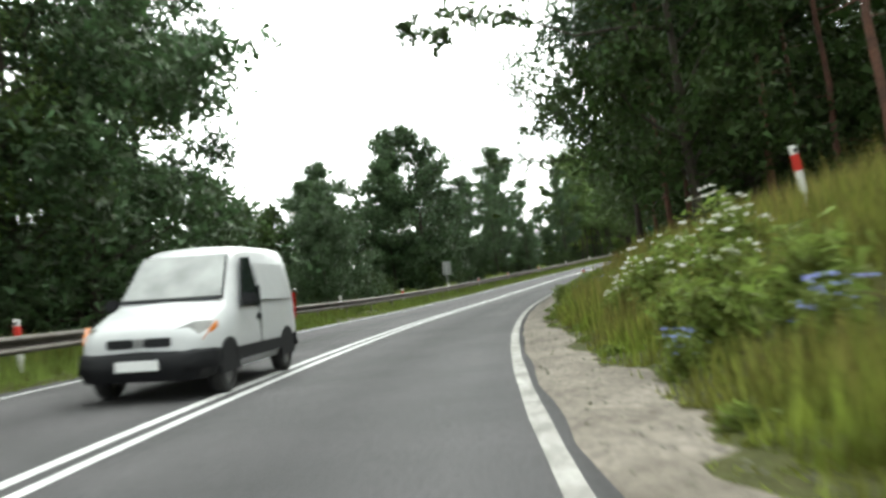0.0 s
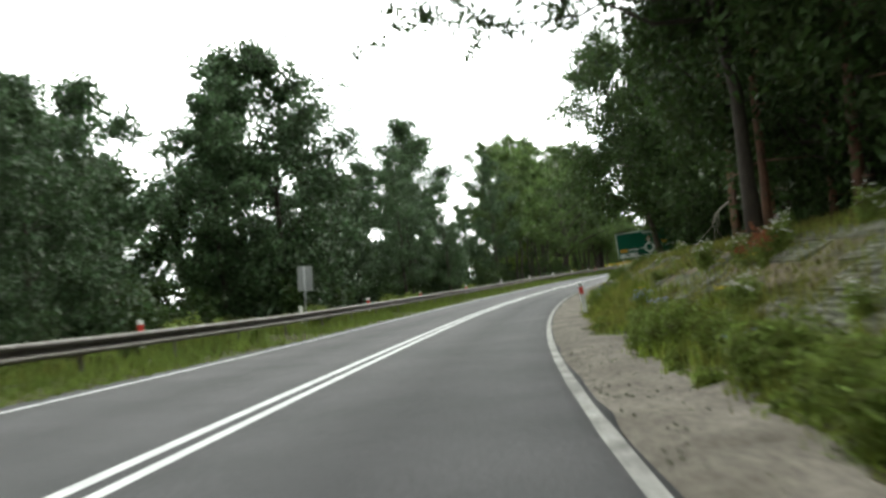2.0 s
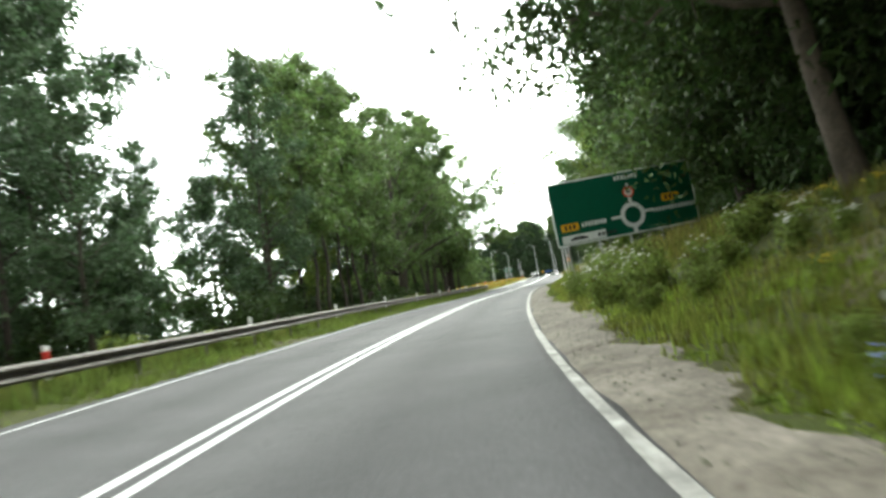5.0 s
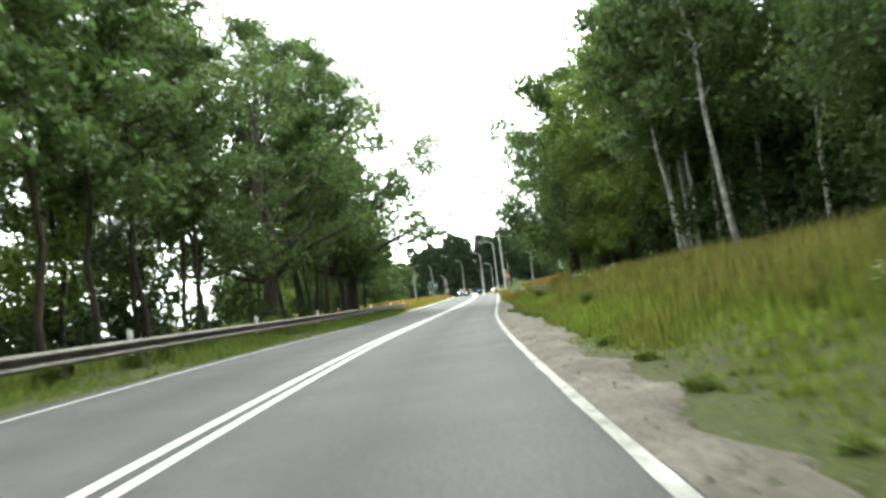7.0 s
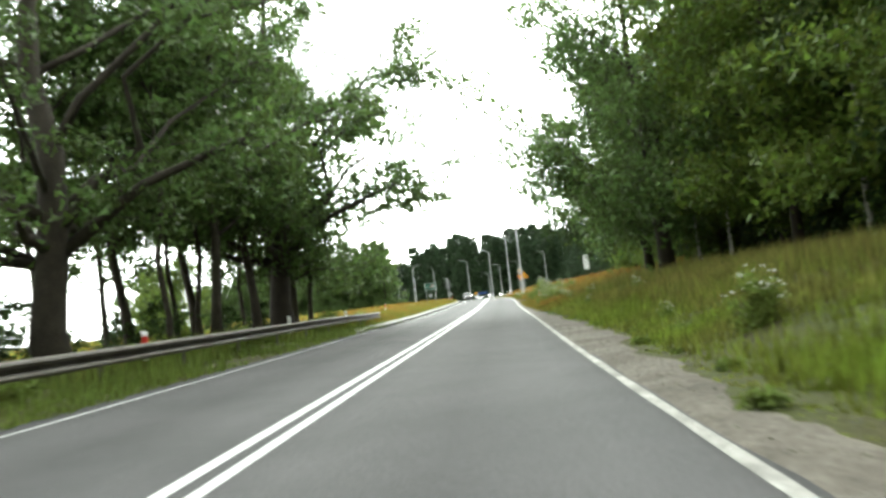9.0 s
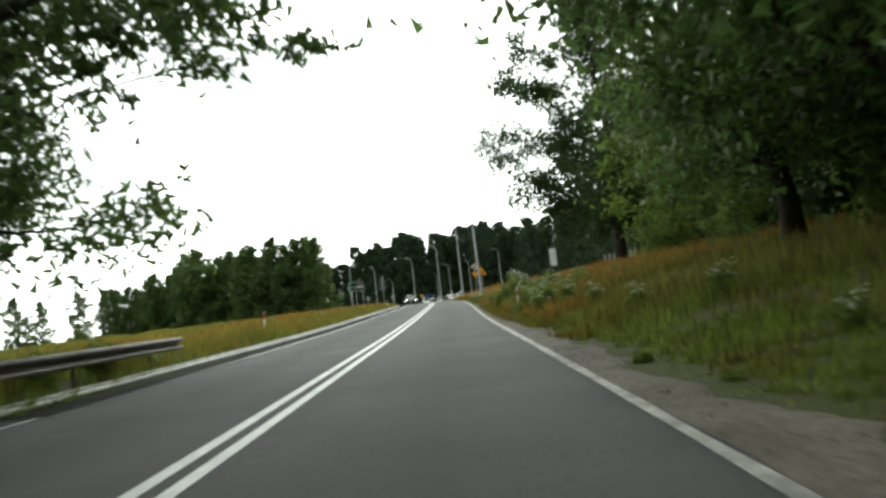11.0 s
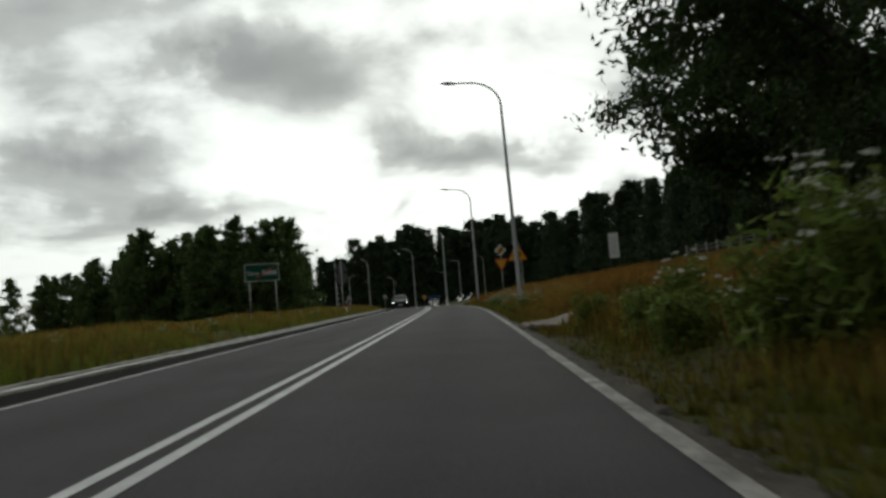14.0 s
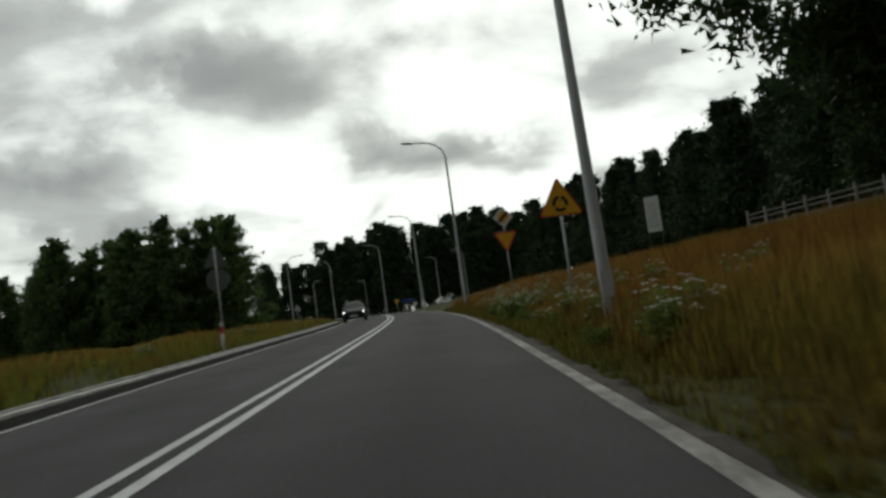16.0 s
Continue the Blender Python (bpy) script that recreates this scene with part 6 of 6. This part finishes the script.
blades("grass", 130, 215, 4.6, 7.2, 270, 0.15, 0.40, 0.014, GRASS, 24, "fresh green verge grass", -1.2)
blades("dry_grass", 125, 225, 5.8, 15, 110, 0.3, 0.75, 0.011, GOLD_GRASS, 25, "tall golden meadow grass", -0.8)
blades("grass", 125, 225, 6.5, 15, 70, 0.25, 0.55, 0.014, GRASS, 26, "green grass mixed into the meadow", -0.6)
blades("grass", 208, 262, 3.85, 6.8, 250, 0.15, 0.55, 0.014, MEADOW, 27, "rank green verge grass", -0.8)
blades("grass", 262, 318, 3.8, 6.4, 330, 0.28, 0.80, 0.012, MEADOW, 41, "tall green verge grass below the meadow", -1.6)
blades("turf", 222, 318, 3.8, 6.6, 220, 0.04, 0.16, 0.020, MEADOW, 42, "short turf at the foot of the meadow", -2.0, 0.9)
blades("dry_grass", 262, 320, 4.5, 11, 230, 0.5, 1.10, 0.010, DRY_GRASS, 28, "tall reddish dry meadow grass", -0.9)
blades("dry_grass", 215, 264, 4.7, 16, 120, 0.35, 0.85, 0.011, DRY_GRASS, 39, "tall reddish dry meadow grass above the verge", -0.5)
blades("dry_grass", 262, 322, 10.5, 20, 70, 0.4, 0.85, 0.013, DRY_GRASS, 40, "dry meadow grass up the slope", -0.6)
blades("grass", 215, 320, 5.0, 24, 75, 0.3, 0.65, 0.017, MEADOW, 29, "green grass in the meadow", -0.5)
blades("grass", 30, 215, -5.2, -3.85, 330, 0.14, 0.48, 0.014, WEED, 30, "green grass strip before the guard rail", -0.6)
blades("grass", 20, 215, -11, -5.3, 60, 0.3, 0.9, 0.018, WEED, 31, "tall weeds behind the guard rail", -0.4)
blades("dry_grass", 20, 215, -9.5, -5.3, 22, 0.4, 0.95, 0.012, GOLD_GRASS, 32, "dry stalks behind the guard rail", 0.0)
blades("grass", 203, 335, -9, -4.78, 120, 0.25, 0.65, 0.013, GRASS, 33, "field grass behind the kerb", -0.8)
blades("dry_grass", 203, 335, -16, -4.85, 55, 0.35, 0.75, 0.013, DRY_GRASS, 34, "dry field grass behind the kerb", -0.6)
blades("grass", 200, 380, -50, -9, 8, 0.3, 0.7, 0.05, GRASS, 35, "field grass farther off", -1.0, 0.5)
blades("dry_grass", 210, 380, -50, -9, 4, 0.3, 0.7, 0.05, DRY_GRASS, 36, "yellowed field grass farther off", -1.0, 0.5)


def weed_kind(label, seed, height, spread, n, flower=None, blooms=12, leaf=0.042):
    """a bushy weed: thin stems, small leaves along them and flower heads on top"""
    rng = np.random.default_rng(seed)
    w = thing("weed", label, "plant")
    datas, pts, heads = [], [], []
    for k in range(9):
        a, r = rng.uniform(0, 6.28), spread * rng.uniform(0.15, 1.0)
        end = np.array([math.cos(a) * r, math.sin(a) * r, height * rng.uniform(0.6, 1.0)])
        stem = bent((math.cos(a) * r * 0.25, math.sin(a) * r * 0.25, -0.05), end, rng, 3, 0.05)
        datas.append(tube_data(stem, [0.008, 0.007, 0.005, 0.003], 4))
        m = n // 9
        f = rng.uniform(0.1, 0.95, (m, 1))
        pts.append(np.array(stem[0]) * (1 - f) + end * f + rng.normal(0, spread * 0.22, (m, 3)) * [1, 1, 0.6])
        heads += [end + rng.normal(0, 0.07, 3) for _ in range(max(1, blooms // 9))]
    tagged(part("stalk", joined("stalk", datas, WEED), w), kind="stuff")
    tagged(part("foliage", leaf_mesh("foliage", np.concatenate(pts), leaf, WEED, rng, 2.6), w), kind="stuff")
    if flower:
        c = np.concatenate([np.asarray(h) + rng.normal(0, 0.022, (9, 3)) * [1, 1, 0.25] for h in heads])
        tagged(part("flower_head", leaf_mesh("flower_head", c, 0.026, flower, rng, 1.1), w), kind="stuff")
    return w


WEEDS = {
    "white": weed_kind("tall bushy weed with white flower heads on the verge", 41, 0.95, 0.42, 1150, PETAL, 27),
    "green": weed_kind("leafy green roadside weed", 42, 0.75, 0.45, 1350),
    "blue": weed_kind("thin chicory with pale blue flowers", 43, 0.7, 0.35, 450, BLUE_PETAL, 18),
    "yellow": weed_kind("small weed with bright yellow flowers on the bank", 45, 0.55, 0.3, 420, YELLOW_PETAL, 22),
    "rusty": weed_kind("withered rust-red dock plant on the bank", 46, 0.8, 0.3, 120, RUST_PETAL, 60),
    "low": weed_kind("low broad-leaved weed at the road edge", 44, 0.35, 0.35, 500, leaf=0.08),
}
_q = np.random.default_rng(77)
WS = [("white", 39.8, 5.6, 1.2), ("green", 38.6, 5.3, 1.1), ("white", 41.3, 6.4, 1.1), ("blue", 36.6, 5.6, 1.0), ("green", 40.6, 5.3, 0.9), ("white", 42.6, 5.6, 1.0), ("green", 43.5, 6.2, 1.1), ("white", 44.6, 5.3, 0.8), ("green", 37.4, 5.6, 1.2), ("blue", 38.2, 4.8, 0.8)]
WS += [(("white" if s < 53 else "blue", "green", "low", "green")[_q.integers(4)], s, 4.9 + abs(_q.normal(0, 1.0)), _q.uniform(0.5, 1.0)) for s in np.arange(45, 64, 0.8)]
WS += [(("blue", "low", "green")[_q.integers(3)], s, 4.9 + abs(_q.normal(0, 0.7)), _q.uniform(0.4, 0.8)) for s in np.arange(64, 118, 1.3)]
WS += [(("white", "green")[_q.integers(2)], s, 5.0 + abs(_q.normal(0, 1.0)), _q.uniform(0.6, 1.1)) for s in np.arange(118, 135, 0.6)]
WS += [(("white", "green", "low")[_q.integers(3)], s, 5.2 + abs(_q.normal(0, 1.5)), _q.uniform(0.4, 0.8)) for s in np.arange(140, 222, 3.0)]
WS += [(("white", "green", "green")[_q.integers(3)], s, 4.9 + abs(_q.normal(0, 1.4)), _q.uniform(0.6, 1.2)) for s in np.arange(222, 252, 0.8)]
WS += [("white", s, 5.2 + abs(_q.normal(0, 2.0)), _q.uniform(0.45, 0.85)) for s in np.arange(272, 312, 1.5)]
WS += [(("green", "low", "green")[_q.integers(3)], s, -5.6 - abs(_q.normal(0, 1.5)), _q.uniform(0.8, 1.6)) for s in np.arange(40, 212, 2.0)]
WS += [("white", s, -6.0 - abs(_q.normal(0, 3.0)), _q.uniform(0.35, 0.65)) for s in np.arange(250, 320, 2.2)]
WS += [(("low", "green", "white")[_q.integers(3)], s, 4.25 + abs(_q.normal(0, 0.7)), _q.uniform(0.45, 0.85)) for s in np.arange(268, 292, 0.7)]
WS += [("low", s, 3.75 + shoulder(s) * _q.uniform(0.8, 1.1), _q.uniform(0.22, 0.5)) for s in np.arange(36, 224, 2.6)]
WS += [(("white", "yellow", "low", "white")[_q.integers(4)], s, _q.uniform(5.8, 9.2), _q.uniform(0.35, 0.65)) for s in np.arange(66, 122, 0.9)]
WS += [("white", 240.6, 5.9, 1.5), ("green", 241.3, 5.6, 1.6), ("white", 241.8, 6.3, 1.6), ("green", 240.2, 6.4, 1.5)]
WS += [("rusty", 75.5 + _q.uniform(-1, 1), 7.4 + _q.uniform(-0.5, 0.5), _q.uniform(0.7, 1.1)) for _ in range(4)] + [("yellow", 85.2, 6.1, 1.0), ("yellow", 118.5, 8.0, 1.1), ("yellow", 117.8, 8.3, 1.0)]
WS += [("white", _q.uniform(280, 304), 4.7 + abs(_q.normal(0, 1.1)), _q.uniform(0.45, 0.75)) for _ in range(34)]
WS += [(("green", "low")[_q.integers(2)], s, 4.6 + abs(_q.normal(0, 0.5)), _q.uniform(0.5, 0.9)) for s in np.arange(60, 76, 0.5)]


def thicket(spots, seed):
    """weeds that cannot be told apart, joined into one mass"""
    rng = np.random.default_rng(seed)
    mats, V, F, M = [], [], [], []
    for k, s, d, scale in spots:
        m = stand(s, d, rng.uniform(0, 360), 0.05, scale)
        R, t = np.array(m.to_3x3()), np.array(m.translation)
        for c in WEEDS[k].children:
            me = c.data
            v = np.empty(3 * len(me.vertices))
            me.vertices.foreach_get("co", v)
            if me.materials[0] not in mats:
                mats.append(me.materials[0])
            n = sum(len(x) for x in V)
            V.append(v.reshape(-1, 3) @ R.T + t)
            if c.name.startswith("stalk"):
                continue
            F.append(np.arange(len(me.vertices)).reshape(-1, 3) + n)
            M.append(np.full(len(me.vertices) // 3, mats.index(me.materials[0])))
    V, F, M = np.concatenate(V), np.concatenate(F), np.concatenate(M)
    me = bpy.data.meshes.new("thicket")
    me.vertices.add(len(V))
    me.vertices.foreach_set("co", V.ravel())
    me.loops.add(3 * len(F))
    me.loops.foreach_set("vertex_index", F.ravel())
    me.polygons.add(len(F))
    me.polygons.foreach_set("loop_start", np.arange(0, 3 * len(F), 3))
    for m in mats:
        me.materials.append(m)
    me.polygons.foreach_set("material_index", M)
    me.update(calc_edges=True)
    tagged(new("thicket", me), "mixed low weeds and small flowers along the verges", "plants", kind="stuff")


big = sorted(range(len(WS)), key=lambda i: -WS[i][3] if WS[i][2] > 0 else 0)
near = set(big[:280])
planted(WEEDS, [w for i, w in enumerate(WS) if i in near], 5)
thicket([w for i, w in enumerate(WS) if i not in near], 6)
